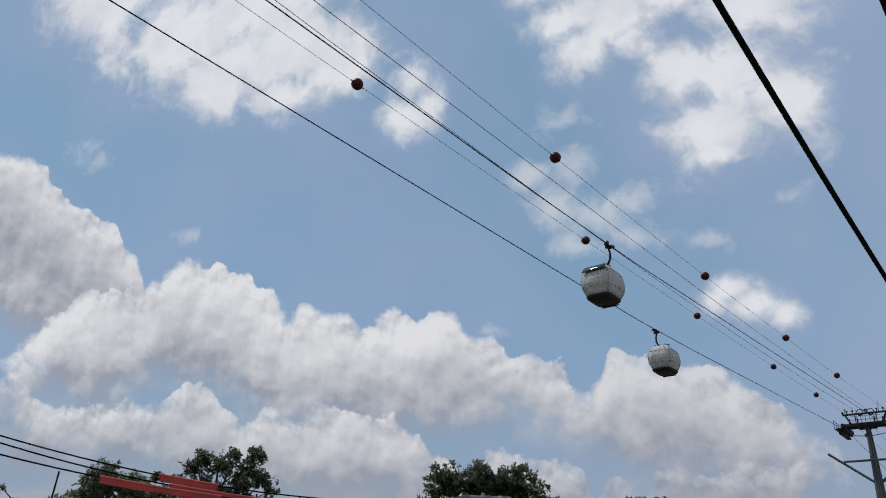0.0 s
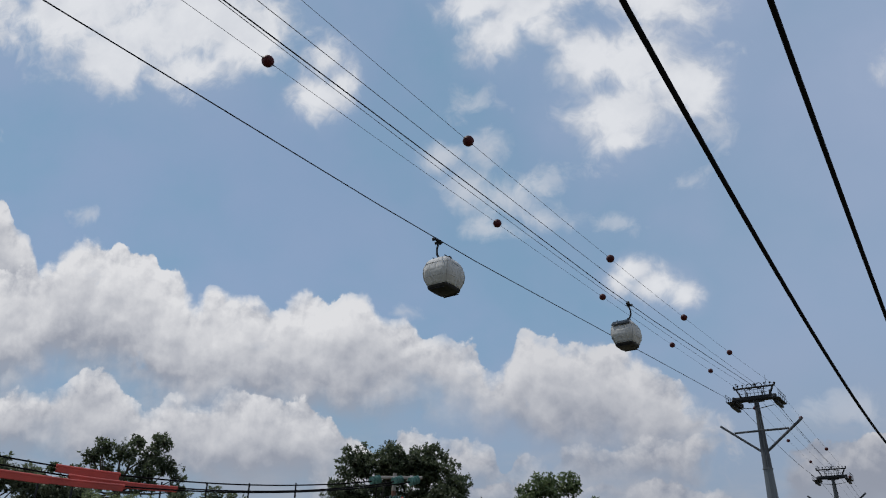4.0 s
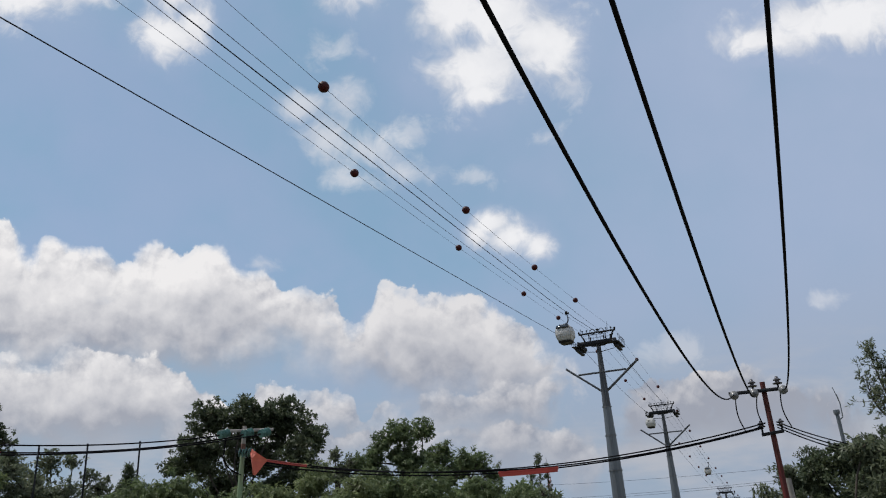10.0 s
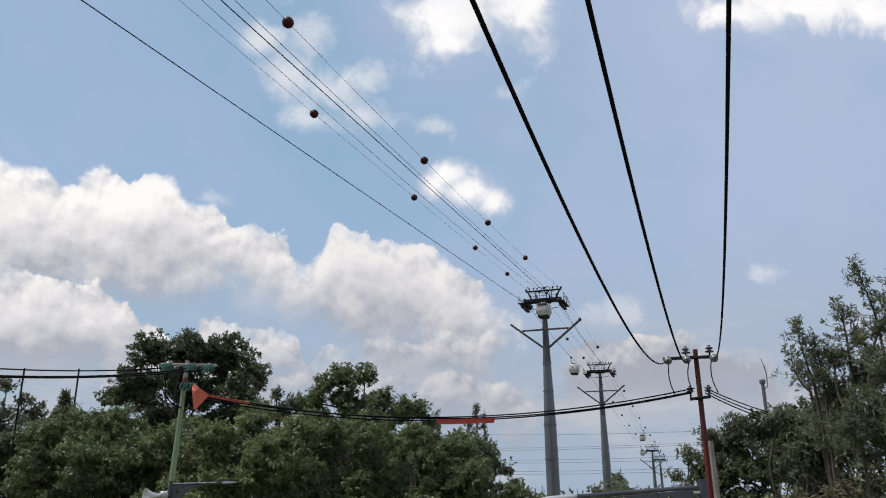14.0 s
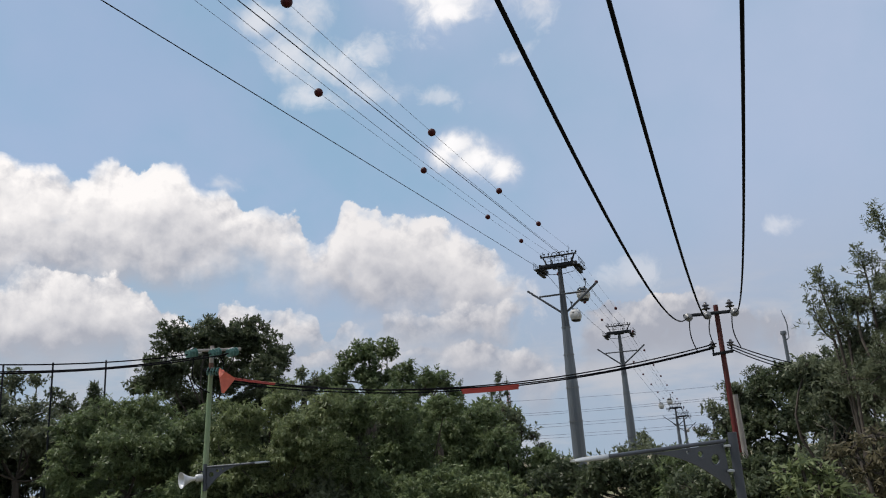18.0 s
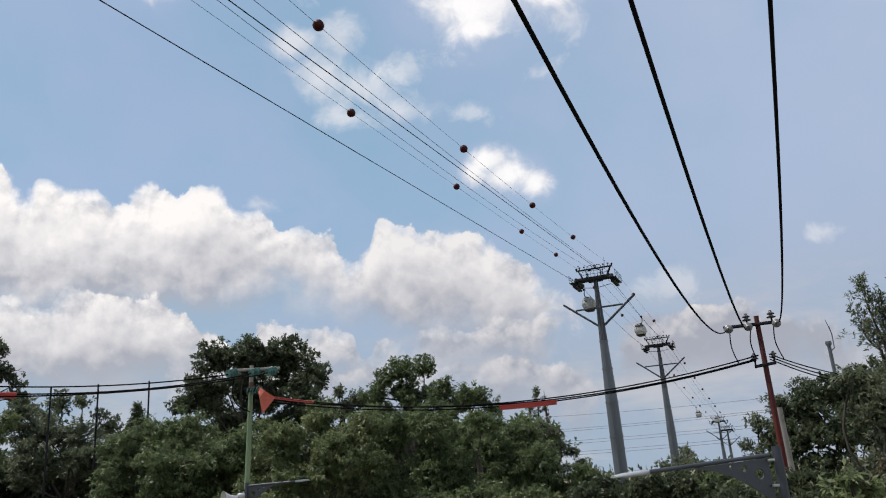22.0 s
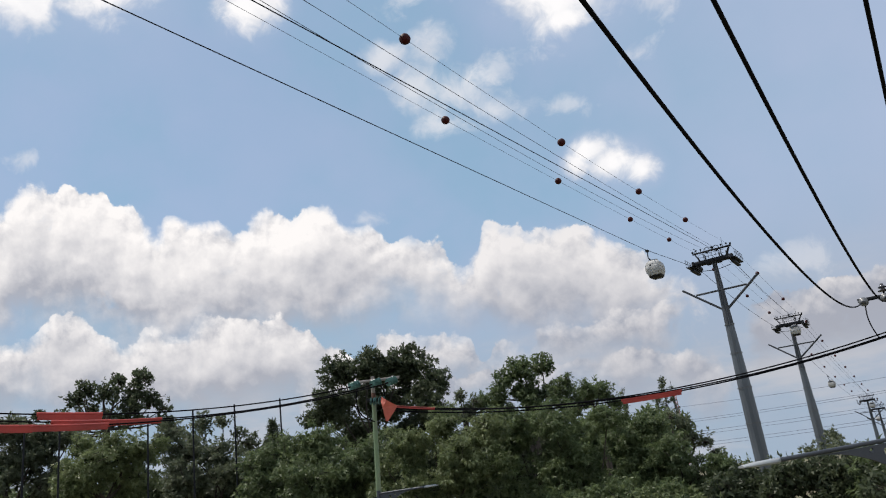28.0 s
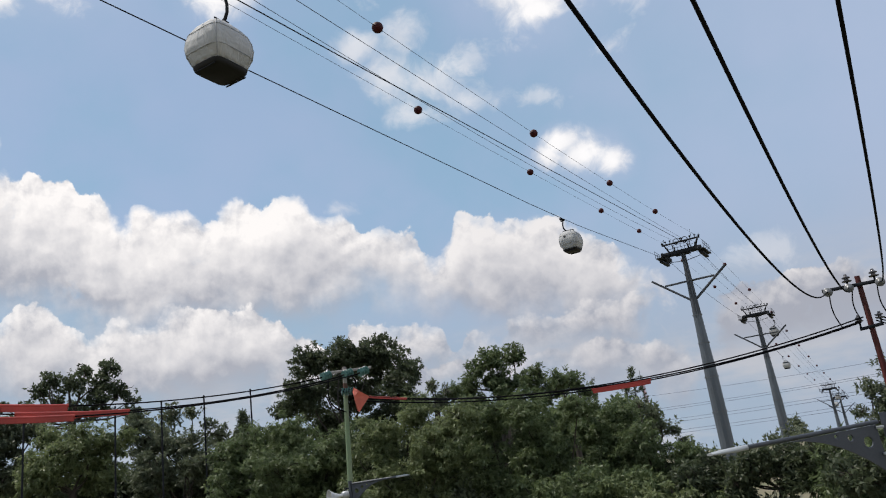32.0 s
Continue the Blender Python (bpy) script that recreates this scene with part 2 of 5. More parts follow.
    wisp = noise_tex(tree, vec_node(tree, "ADD", p, vec_node(tree, "SCALE", n1, scale=0.10)), 14.0, 9.0, 0.60)

    def cloud_layer(group, bright, grey):
        """Cover and light of one bank: crisp heaped top, ragged fading base."""
        n = tree.nodes.new("ShaderNodeGroup")
        n.node_tree = group
        tree.links.new(q3, n.inputs[0])
        under, over, inside = n.outputs
        # light follows the bank's broad shape, not each notch of its edge
        wide = under
        for du in (-0.045, -0.022, 0.022, 0.045):
            k = tree.nodes.new("ShaderNodeGroup")
            k.node_tree = group
            tree.links.new(shifted(q_wide, du, 0.0), k.inputs[0])
            wide = math_node(tree, "ADD", wide, k.outputs[0])
        wide = math_node(tree, "MULTIPLY", wide, 0.2)
        heap = math_node(tree, "ADD", under, math_node(tree, "MULTIPLY_ADD", bumps, 0.022, 0.007))
        foot = math_node(tree, "ADD", over, math_node(tree, "MULTIPLY_ADD", lumps, 0.17, -0.062))
        # some stretches of the edge are crisp, others frayed
        fray = ramp(tree, broad, 0.42, 0.62)
        crisp = ramp(tree, heap, 0.0, 0.006)
        loose = ramp(tree, math_node(tree, "ADD", heap, math_node(tree, "MULTIPLY_ADD", wisp, 0.05, -0.027)), -0.004, 0.022)
        edge = math_node(tree, "ADD", math_node(tree, "MULTIPLY", loose, fray), math_node(tree, "MULTIPLY", crisp, math_node(tree, "SUBTRACT", 1.0, fray)))
        cover = math_node(tree, "MULTIPLY", edge, ramp(tree, foot, -0.040, 0.045))
        cover = math_node(tree, "MULTIPLY", cover, ramp(tree, math_node(tree, "ADD", inside, math_node(tree, "MULTIPLY_ADD", wisp, 2.4, -1.2)), 0.05, 0.75))
        depth_in = ramp(tree, math_node(tree, "ADD", wide, math_node(tree, "MULTIPLY_ADD", lumps, 0.10, -0.05)), 0.13, -0.02)
        lit = math_node(tree, "MULTIPLY_ADD", depth_in, 0.62, bright - 0.50)
        rim = ramp(tree, heap, 0.06, 0.0, 0.30, 1.0)
        lit = math_node(tree, "ADD", lit, math_node(tree, "MULTIPLY", math_node(tree, "MULTIPLY", slope, rim), 0.95))
        lit = math_node(tree, "MULTIPLY_ADD", bill, 1.7, lit)
        lit = math_node(tree, "ADD", lit, math_node(tree, "MULTIPLY_ADD", broad, 0.7, -0.35))
        # older, flatter cloud to the east is greyer
        older = ramp(tree, u, -0.28, 0.06)
        lit = math_node(tree, "MULTIPLY_ADD", older, -0.10, lit)
        lit = math_node(tree, "ADD", lit, ramp(tree, foot, 0.09, 0.0, 0.0, -0.30), clamp=True)
        colour = mix(tree, lit, (0.335, 0.353, 0.405), (0.780, 0.768, 0.765))
        colour = mix(tree, math_node(tree, "MULTIPLY_ADD", older, 0.50, grey, clamp=True), colour, mix(tree, lit, (0.300, 0.322, 0.380), (0.560, 0.558, 0.578)))
        return math_node(tree, "MULTIPLY", cover, ahead), colour

    veil = use(tree, veils, q2)
    veil_mass = math_node(tree, "ADD", veil, math_node(tree, "MULTIPLY_ADD", wisp, 2.8, -1.25))
    veil_cover = math_node(tree, "MULTIPLY", ramp(tree, veil_mass, -0.30, 0.75), 0.96)
    veil_lit = math_node(tree, "ADD", math_node(tree, "MULTIPLY_ADD", bill, 1.5, 0.42), ramp(tree, veil_mass, 0.0, 1.0, 0.0, 0.5), clamp=True)
    veil_col = mix(tree, veil_lit, (0.50, 0.53, 0.59), (0.80, 0.80, 0.81))

    # clear air: physical sky, thin high haze over it, thicker to the east and to the horizon
    air = tree.nodes.new("ShaderNodeTexSky")
    air.sky_type, air.sun_disc = "NISHITA", False
    air.sun_elevation, air.sun_rotation = radians(sun_el), radians(sun_az)
    air.altitude, air.air_density, air.dust_density, air.ozone_density = 2200, 1.0, 1.5, 1.0
    air_col = vec_node(tree, "MULTIPLY", air.outputs[0], (0.158, 0.162, 0.146))
    sep = tree.nodes.new("ShaderNodeSeparateXYZ")
    tree.links.new(coord, sep.inputs[0])
    patch = ramp(tree, noise_tex(tree, p, 2.6, 5.0, 0.6), 0.35, 0.65)
    film = mix(tree, patch, (0.222, 0.358, 0.492), (0.272, 0.366, 0.522))
    col = mix(tree, 0.82, air_col, film)
    low = ramp(tree, sep.outputs[2], 0.34, 0.06, 0.0, 0.90)
    east = math_node(tree, "ADD", ramp(tree, u, -0.1, 0.6, 0.0, 0.85), math_node(tree, "MULTIPLY_ADD", broad, 0.9, -0.42))
    east = math_node(tree, "ADD", east, ramp(tree, veil, -1.2, 0.3, 0.0, 0.45), clamp=True)
    col = mix(tree, east, col, (0.325, 0.405, 0.555))
    col = mix(tree, low, col, mix(tree, patch, (0.265, 0.350, 0.450), (0.300, 0.360, 0.450)))
    col = mix(tree, math_node(tree, "MULTIPLY", veil_cover, ahead), col, veil_col)
    for group, gain, most in ((thin, 4.0, 0.80), (scraps, 7.5, 0.50)):
        faint = math_node(tree, "ADD", use(tree, group, q2), math_node(tree, "MULTIPLY_ADD", wisp, gain, -0.5 * gain))
        faint = math_node(tree, "MULTIPLY", ramp(tree, faint, -0.60, 1.2), most)
        col = mix(tree, math_node(tree, "MULTIPLY", faint, ahead), col, veil_col)
    # soft grey layers low over the horizon
    layers = noise_tex(tree, vec_node(tree, "MULTIPLY", q, (3.2, 11.0, 0.0)), 1.0, 6.0, 0.58)
    layers = math_node(tree, "MULTIPLY", ramp(tree, layers, 0.44, 0.66, 0.0, 0.75), ramp(tree, sep.outputs[2], 0.24, 0.10))
    col = mix(tree, layers, col, (0.440, 0.448, 0.482))
    for group, bright, grey in layers_of_cloud:
        cover, colour = cloud_layer(group, bright, grey)
        col = mix(tree, cover, col, colour)
    # scattered cloud goes on all round; unseen behind, made denser and brighter as fill light
    fill_cloud = ramp(tree, noise_tex(tree, coord, 3.0, 6.0, 0.55), 0.45, 0.61)
    behind = math_node(tree, "SUBTRACT", 1.0, ahead)
    col = mix(tree, math_node(tree, "MULTIPLY", fill_cloud, behind), col, (0.84, 0.85, 0.87))
    bg = tree.nodes.new("ShaderNodeBackground")
    tree.links.new(col, bg.inputs[0])
    out = tree.nodes.new("ShaderNodeOutputWorld")
    tree.links.new(bg.outputs[0], out.inputs[0])


build_sky()


# ---- materials ----
def material(name, color, rough=0.6, metal=0.0, vary=0.25, scale=6.0, bump=0.0, bump_scale=40.0, second=None, streak=False, spec=0.5):
    m = bpy.data.materials.new(name)
    m.use_nodes = True
    t = m.node_tree
    b = t.nodes["Principled BSDF"]
    b.inputs["Roughness"].default_value, b.inputs["Metallic"].default_value = rough, metal
    b.inputs["Specular IOR Level"].default_value = spec
    co = t.nodes.new("ShaderNodeTexCoord").outputs["Object"]
    if streak:
        mp = t.nodes.new("ShaderNodeMapping")
        mp.inputs["Scale"].default_value = (1, 1, 0.12)
        t.links.new(co, mp.inputs[0])
        co = mp.outputs[0]
    big = t.nodes.new("ShaderNodeTexNoise")
    big.inputs["Scale"].default_value, big.inputs["Detail"].default_value = scale, 6
    fine = t.nodes.new("ShaderNodeTexNoise")
    fine.inputs["Scale"].default_value, fine.inputs["Detail"].default_value = bump_scale, 4
    t.links.new(co, big.inputs["Vector"])
    t.links.new(co, fine.inputs["Vector"])
    other = second or tuple(c * (1 - vary) for c in color)
    mixn = t.nodes.new("ShaderNodeMix")
    mixn.data_type = "RGBA"
    mixn.inputs[6].default_value, mixn.inputs[7].default_value = (*color, 1), (*other, 1)
    rng = t.nodes.new("ShaderNodeMapRange")
    rng.inputs[1].default_value, rng.inputs[2].default_value = 0.35, 0.68
    add = t.nodes.new("ShaderNodeMath")
    add.operation = "MULTIPLY_ADD"
    add.inputs[1].default_value = 0.35
    t.links.new(fine.outputs[0], add.inputs[0])
    sub = t.nodes.new("ShaderNodeMath")
    sub.operation = "SUBTRACT"
    sub.inputs[1].default_value = 0.175
    t.links.new(big.outputs[0], sub.inputs[0])
    t.links.new(sub.outputs[0], add.inputs[2])
    t.links.new(add.outputs[0], rng.inputs[0])
    t.links.new(rng.outputs[0], mixn.inputs[0])
    t.links.new(mixn.outputs[2], b.inputs["Base Color"])
    if bump:
        bn = t.nodes.new("ShaderNodeBump")
        bn.inputs["Strength"].default_value, bn.inputs["Distance"].default_value = bump, 0.02
        t.links.new(fine.outputs[0], bn.inputs["Height"])
        t.links.new(bn.outputs[0], b.inputs["Normal"])
    return m


def leaf_material(name, color, second, gloss=0.45):
    m = bpy.data.materials.new(name)
    m.use_nodes = True
    t = m.node_tree
    b = t.nodes["Principled BSDF"]
    b.inputs["Roughness"].default_value = gloss
    b.inputs["Specular IOR Level"].default_value = 0.38
    geo = t.nodes.new("ShaderNodeNewGeometry")
    co = t.nodes.new("ShaderNodeTexCoord").outputs["Object"]
    big = t.nodes.new("ShaderNodeTexNoise")
    big.inputs["Scale"].default_value, big.inputs["Detail"].default_value = 0.7, 3
    t.links.new(co, big.inputs["Vector"])
    add = t.nodes.new("ShaderNodeMath")
    add.operation = "MULTIPLY_ADD"
    add.inputs[1].default_value, add.use_clamp = 0.55, True
    t.links.new(geo.outputs["Random Per Island"], add.inputs[0])
    rng = t.nodes.new("ShaderNodeMapRange")
    for i, v in enumerate((0.38, 0.62, 0.0, 0.5)):
        rng.inputs[i + 1].default_value = v
    t.links.new(big.outputs[0], rng.inputs[0])
    t.links.new(rng.outputs[0], add.inputs[2])
    mixn = t.nodes.new("ShaderNodeMix")
    mixn.data_type = "RGBA"
    mixn.inputs[6].default_value, mixn.inputs[7].default_value = (*color, 1), (*second, 1)
    t.links.new(add.outputs[0], mixn.inputs[0])
    t.links.new(mixn.outputs[2], b.inputs["Base Color"])
    tr = t.nodes.new("ShaderNodeBsdfTranslucent")
    t.links.new(mixn.outputs[2], tr.inputs[0])
    mx = t.nodes.new("ShaderNodeMixShader")
    mx.inputs[0].default_value = 0.46
    t.links.new(b.outputs[0], mx.inputs[1])
    t.links.new(tr.outputs[0], mx.inputs[2])
    t.links.new(mx.outputs[0], t.nodes["Material Output"].inputs[0])
    return m


def fabric_material():
    """Light grey tarpaulin with long creases."""
    m = material("tarpaulin", (0.39, 0.395, 0.395), 0.8, 0.0, 0.12, 2.0, 0.15, 60.0)
    t = m.node_tree
    b = t.nodes["Principled BSDF"]
    co = t.nodes.new("ShaderNodeTexCoord").outputs["Object"]
    mp = t.nodes.new("ShaderNodeMapping")
    mp.inputs["Scale"].default_value = (1.0, 1.0, 0.35)
    mp.inputs["Rotation"].default_value = (0.3, 0.4, 0.0)
    t.links.new(co, mp.inputs[0])
    wav = t.nodes.new("ShaderNodeTexNoise")
    wav.inputs["Scale"].default_value, wav.inputs["Detail"].default_value, wav.inputs["Distortion"].default_value = 1.7, 2, 1.8
    t.links.new(mp.outputs[0], wav.inputs["Vector"])
    drape = t.nodes.new("ShaderNodeTexWave")
    drape.wave_type, drape.bands_direction = "BANDS", "Z"
    for k, v in (("Scale", 1.1), ("Distortion", 7.0), ("Detail", 2.0), ("Detail Scale", 0.9)):
        drape.inputs[k].default_value = v
    t.links.new(co, drape.inputs["Vector"])
    both = t.nodes.new("ShaderNodeMath")
    both.operation = "MULTIPLY_ADD"
    both.inputs[1].default_value = 0.07
    t.links.new(drape.outputs["Fac"], both.inputs[0])
    t.links.new(wav.outputs[0], both.inputs[2])
    bn = t.nodes.new("ShaderNodeBump")
    bn.inputs["Strength"].default_value, bn.inputs["Distance"].default_value = 0.7, 0.14
    t.links.new(both.outputs[0], bn.inputs["Height"])
    t.links.new(bn.outputs[0], b.inputs["Normal"])
    return m


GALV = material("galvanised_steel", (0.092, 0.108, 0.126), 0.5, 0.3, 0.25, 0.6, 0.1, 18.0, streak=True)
# upper mast sections, tie beams and struts: darker than the lower mast
UPPER = material("upper_steel", (0.036, 0.043, 0.054), 0.6, 0.1, 0.3, 0.8, 0.1, 18.0, streak=True)
FLANGE = material("flange_steel", (0.12, 0.13, 0.14), 0.55, 0.4, 0.3, 3.0)
DARK = material("dark_steel", (0.018, 0.020, 0.024), 0.65, 0.0, 0.4, 3.0, spec=0.12)
RUBBER = material("black_rubber", (0.012, 0.012, 0.013), 0.7, 0.0, 0.3, 5.0)
ROPE = material("steel_rope", (0.022, 0.026, 0.036), 0.85, 0.0, 0.2, 2.0, spec=0.06)
THIN = material("thin_cable", (0.060, 0.068, 0.088), 0.8, 0.0, 0.2, 2.0, spec=0.08)
CABLE = material("black_cable", (0.008, 0.008, 0.010), 0.85, 0.0, 0.3, 8.0, spec=0.05)
FAB = fabric_material()
SEAM = material("seam_tape", (0.30, 0.305, 0.305), 0.7, 0.0, 0.2, 5.0)
GLASS_BAND = material("tinted_glass", (0.012, 0.016, 0.02), 0.12, 0.0, 0.2, 2.0)
FLOORB = material("cabin_underside", (0.006, 0.006, 0.007), 0.75, 0.0, 0.3, 4.0)
GLASSINS = material("green_glass", (0.120, 0.250, 0.230), 0.15, 0.0, 0.35, 6.0, spec=0.6)
BALL = material("marker_red", (0.060, 0.005, 0.007), 0.55, 0.0, 0.4, 2.5, second=(0.030, 0.004, 0.005), spec=0.2)
ORANGE = material("orange_cover", (0.36, 0.033, 0.022), 0.55, 0.0, 0.35, 1.2, 0.1, 30.0)
FLAGC = material("orange_flag", (0.52, 0.115, 0.075), 0.7, 0.0, 0.25, 4.0, 0.3, 12.0)
REDPOLE = material("red_painted_pole", (0.105, 0.017, 0.016), 0.7, 0.0, 0.45, 2.0, 0.1, 25.0, second=(0.050, 0.020, 0.018), spec=0.25, streak=True)
GREENPOLE = material("green_painted_pole", (0.115, 0.20, 0.10), 0.6, 0.0, 0.4, 1.6, 0.1, 22.0, second=(0.19, 0.21, 0.13), streak=True)
RUST = material("rusty_band", (0.13, 0.06, 0.04), 0.8, 0.0, 0.4, 8.0)
CONC = material("concrete_pole", (0.27, 0.25, 0.23), 0.85, 0.0, 0.3, 3.0, 0.3, 40.0)
PLATE = material("grey_lamp_paint", (0.050, 0.058, 0.072), 0.5, 0.2, 0.25, 2.5)
PALE = material("pale_lamp_head", (0.33, 0.35, 0.36), 0.4, 0.2, 0.15, 3.0)
BROWNINS = material("dark_porcelain", (0.07, 0.065, 0.07), 0.2, 0.0, 0.3, 9.0)
DISC = material("grey_disc", (0.16, 0.165, 0.17), 0.3, 0.0, 0.3, 6.0)
SPEAK = material("silver_horn", (0.62, 0.63, 0.64), 0.35, 0.3, 0.15, 4.0)
BARK = material("bark", (0.055, 0.045, 0.036), 0.9, 0.0, 0.5, 4.0, 0.5, 20.0)
GROUND = material("dry_grass_ground", (0.10, 0.105, 0.05), 0.95, 0.0, 0.4, 0.15, 0.4, 2.0, second=(0.16, 0.13, 0.085))
LEAF_DARK = leaf_material("dark_leaves", (0.047, 0.063, 0.034), (0.090, 0.113, 0.059), 0.5)
LEAF_MID = leaf_material("green_leaves", (0.072, 0.104, 0.045), (0.153, 0.198, 0.090), 0.5)
LEAF_LIGHT = leaf_material("light_leaves", (0.097, 0.131, 0.054), (0.198, 0.237, 0.111), 0.5)
LEAF_GREY = leaf_material("grey_green_leaves", (0.072, 0.090, 0.056), (0.147, 0.172, 0.104), 0.5)
LEAF_DRY = leaf_material("dry_leaves", (0.085, 0.081, 0.047), (0.158, 0.141, 0.085), 0.65)
LEAF_BROAD = leaf_material("broad_leaves", (0.11, 0.15, 0.07), (0.17, 0.21, 0.11), 0.5)


# ---- shape tools ----
class Shape:
    """Collects vertices and faces of one part."""

    def __init__(self):
        self.v, self.f = [], []

    def tube(self, pts, r, n=8, caps=True):
        pts = [Vector(p) for p in pts]
        rs = r if isinstance(r, (list, tuple)) else [r] * len(pts)
        base = len(self.v)
        d = (pts[1] - pts[0]).normalized()
        x = d.orthogonal().normalized()
        for i, p in enumerate(pts):
            a = pts[max(i - 1, 0)]
            b = pts[min(i + 1, len(pts) - 1)]
            d = (b - a).normalized()
            x = (x - d * x.dot(d)).normalized()
            y = d.cross(x)
            for k in range(n):
                w = 2 * math.pi * (k + 0.5) / n
                self.v.append(tuple(p + (x * math.cos(w) + y * math.sin(w)) * rs[i]))
        for i in range(len(pts) - 1):
            for k in range(n):
                a, b = base + i * n + k, base + i * n + (k + 1) % n
                self.f.append((a, b, b + n, a + n))
        if caps:
            self.f.append(tuple(base + k for k in reversed(range(n))))
            e = base + (len(pts) - 1) * n
            self.f.append(tuple(e + k for k in range(n)))
        return self

    def beam(self, a, b, w, h, up=(0, 0, 1)):
        a, b, up = Vector(a), Vector(b), Vector(up)
        d = (b - a).normalized()
        s = d.cross(up)
        if s.length < 1e-4:
            s = d.orthogonal()
        s.normalize()
        t = s.cross(d)
        base = len(self.v)
        c = min(w, h) * 0.12
        prof = [(-w / 2 + c, -h / 2), (w / 2 - c, -h / 2), (w / 2, -h / 2 + c), (w / 2, h / 2 - c), (w / 2 - c, h / 2), (-w / 2 + c, h / 2), (-w / 2, h / 2 - c), (-w / 2, -h / 2 + c)]
        for p in (a, b):
            for i, j in prof:
                self.v.append(tuple(p + s * i + t * j))
        for k in range(8):
            self.f.append((base + k, base + (k + 1) % 8, base + 8 + (k + 1) % 8, base + 8 + k))
        self.f.append(tuple(base + k for k in reversed(range(8))))
        self.f.append(tuple(base + 8 + k for k in range(8)))
        return self

    def lathe(self, prof, n=12, m=None):
        """prof: (radius, z) from bottom to top; m: its pose."""
        m = m or Matrix()
        base = len(self.v)
        for r, z in prof:
            for k in range(n):
                w = 2 * math.pi * k / n
                self.v.append(tuple(m @ Vector((r * math.cos(w), r * math.sin(w), z))))
        for i in range(len(prof) - 1):
            for k in range(n):
                a, b = base + i * n + k, base + i * n + (k + 1) % n
                self.f.append((a, b, b + n, a + n))
        self.f.append(tuple(base + k for k in reversed(range(n))))
        e = base + (len(prof) - 1) * n
        self.f.append(tuple(e + k for k in range(n)))
        return self

    def plate(self, outline, thick, m=None):
        """A flat outline in x, z made thick along y."""
        m = m or Matrix()
        base, n = len(self.v), len(outline)
        for y in (-thick / 2, thick / 2):
            for x, z in outline:
                self.v.append(tuple(m @ Vector((x, y, z))))
        self.f.append(tuple(base + k for k in range(n)))
        self.f.append(tuple(base + n + k for k in reversed(range(n))))
        for k in range(n):
            self.f.append((base + k, base + n + k, base + n + (k + 1) % n, base + (k + 1) % n))
        return self

    def sweep(self, pts, w, h):
        """A flat bar of width w and height h that follows pts."""
        base = len(self.v)
        for i, p in enumerate(pts):
            d = (pts[min(i + 1, len(pts) - 1)] - pts[max(i - 1, 0)]).normalized()
            s = d.cross(Vector((0, 0, 1))).normalized()
            t = s.cross(d)
            for a, b in ((-1, -1), (1, -1), (1, 1), (-1, 1)):
                self.v.append(tuple(p + s * (a * w / 2) + t * (b * h / 2)))
        for i in range(len(pts) - 1):
            for k in range(4):
                a, b = base + i * 4 + k, base + i * 4 + (k + 1) % 4
                self.f.append((a, b, b + 4, a + 4))
        self.f.append(tuple(base + k for k in (3, 2, 1, 0)))
        e = base + (len(pts) - 1) * 4
        self.f.append((e, e + 1, e + 2, e + 3))
        return self

    def ob(self, name, mat, parent=None, label="", smooth=True):
        me = bpy.data.meshes.new(name)
        me.from_pydata(self.v, [], self.f)
        me.materials.append(mat)
        if smooth:
            me.polygons.foreach_set("use_smooth", [True] * len(me.polygons))
            me.set_sharp_from_angle(angle=radians(62))
        me.update()
        o = new(name, me)
        if parent is not None:
            o.parent = parent
        if label:
            tagged(o, label)
        return o


def empty(name, m=None):
    o = new(name)
    o.empty_display_size = 0.2
    if m is not None:
        o.matrix_world = m
    return o


def at(az, r, h=0.0):
    """A place by bearing, distance and height over the eye."""
    a = radians(az)
    return Vector((r * math.sin(a), r * math.cos(a), EYE + h))


def at_el(az, el, r):
    return at(az, r, r * math.tan(radians(el)))


def ground_z(x, y):
    r = math.hypot(x, y)
    near = 4.8 * (1 - min(max((r - 5.0) / 6.0, 0), 1) ** 0.8) if r < 11 else 0.0
    k = min(max((r - 110) / 220, 0), 1)
    far = 108 * min(max((r - 300) / 3900, 0), 1)
    return near - 12 * k * k * (3 - 2 * k) - far + 0.25 * noise.noise(Vector((x * 0.05, y * 0.05, 0))) * min(r / 30, 1)


# ---- ground ----
def build_ground():
    s = Shape()
    radii = [0.0, 2, 4, 5, 6, 7, 8, 9, 10, 11, 13, 16, 20, 26, 34, 44, 56, 72, 92, 115, 140, 170, 200, 240, 290, 340, 420, 600, 900, 1500, 2500, 4200]
    n = 72
    s.v.append((0, 0, ground_z(0, 0)))
    for r in radii[1:]:
        for k in range(n):
            w = 2 * math.pi * k / n
            x, y = r * math.sin(w), r * math.cos(w)
            s.v.append((x, y, ground_z(x, y)))
    for k in range(n):
        s.f.append((0, 1 + (k + 1) % n, 1 + k))
    for i in range(len(radii) - 2):
        for k in range(n):
            a, b = 1 + i * n + k, 1 + i * n + (k + 1) % n
            s.f.append((a, b, b + n, a + n))
    g = s.ob("ground", GROUND)
    tagged(g, "dry grassy ground that falls away from a low rise", "ground", kind="structure")


build_ground()

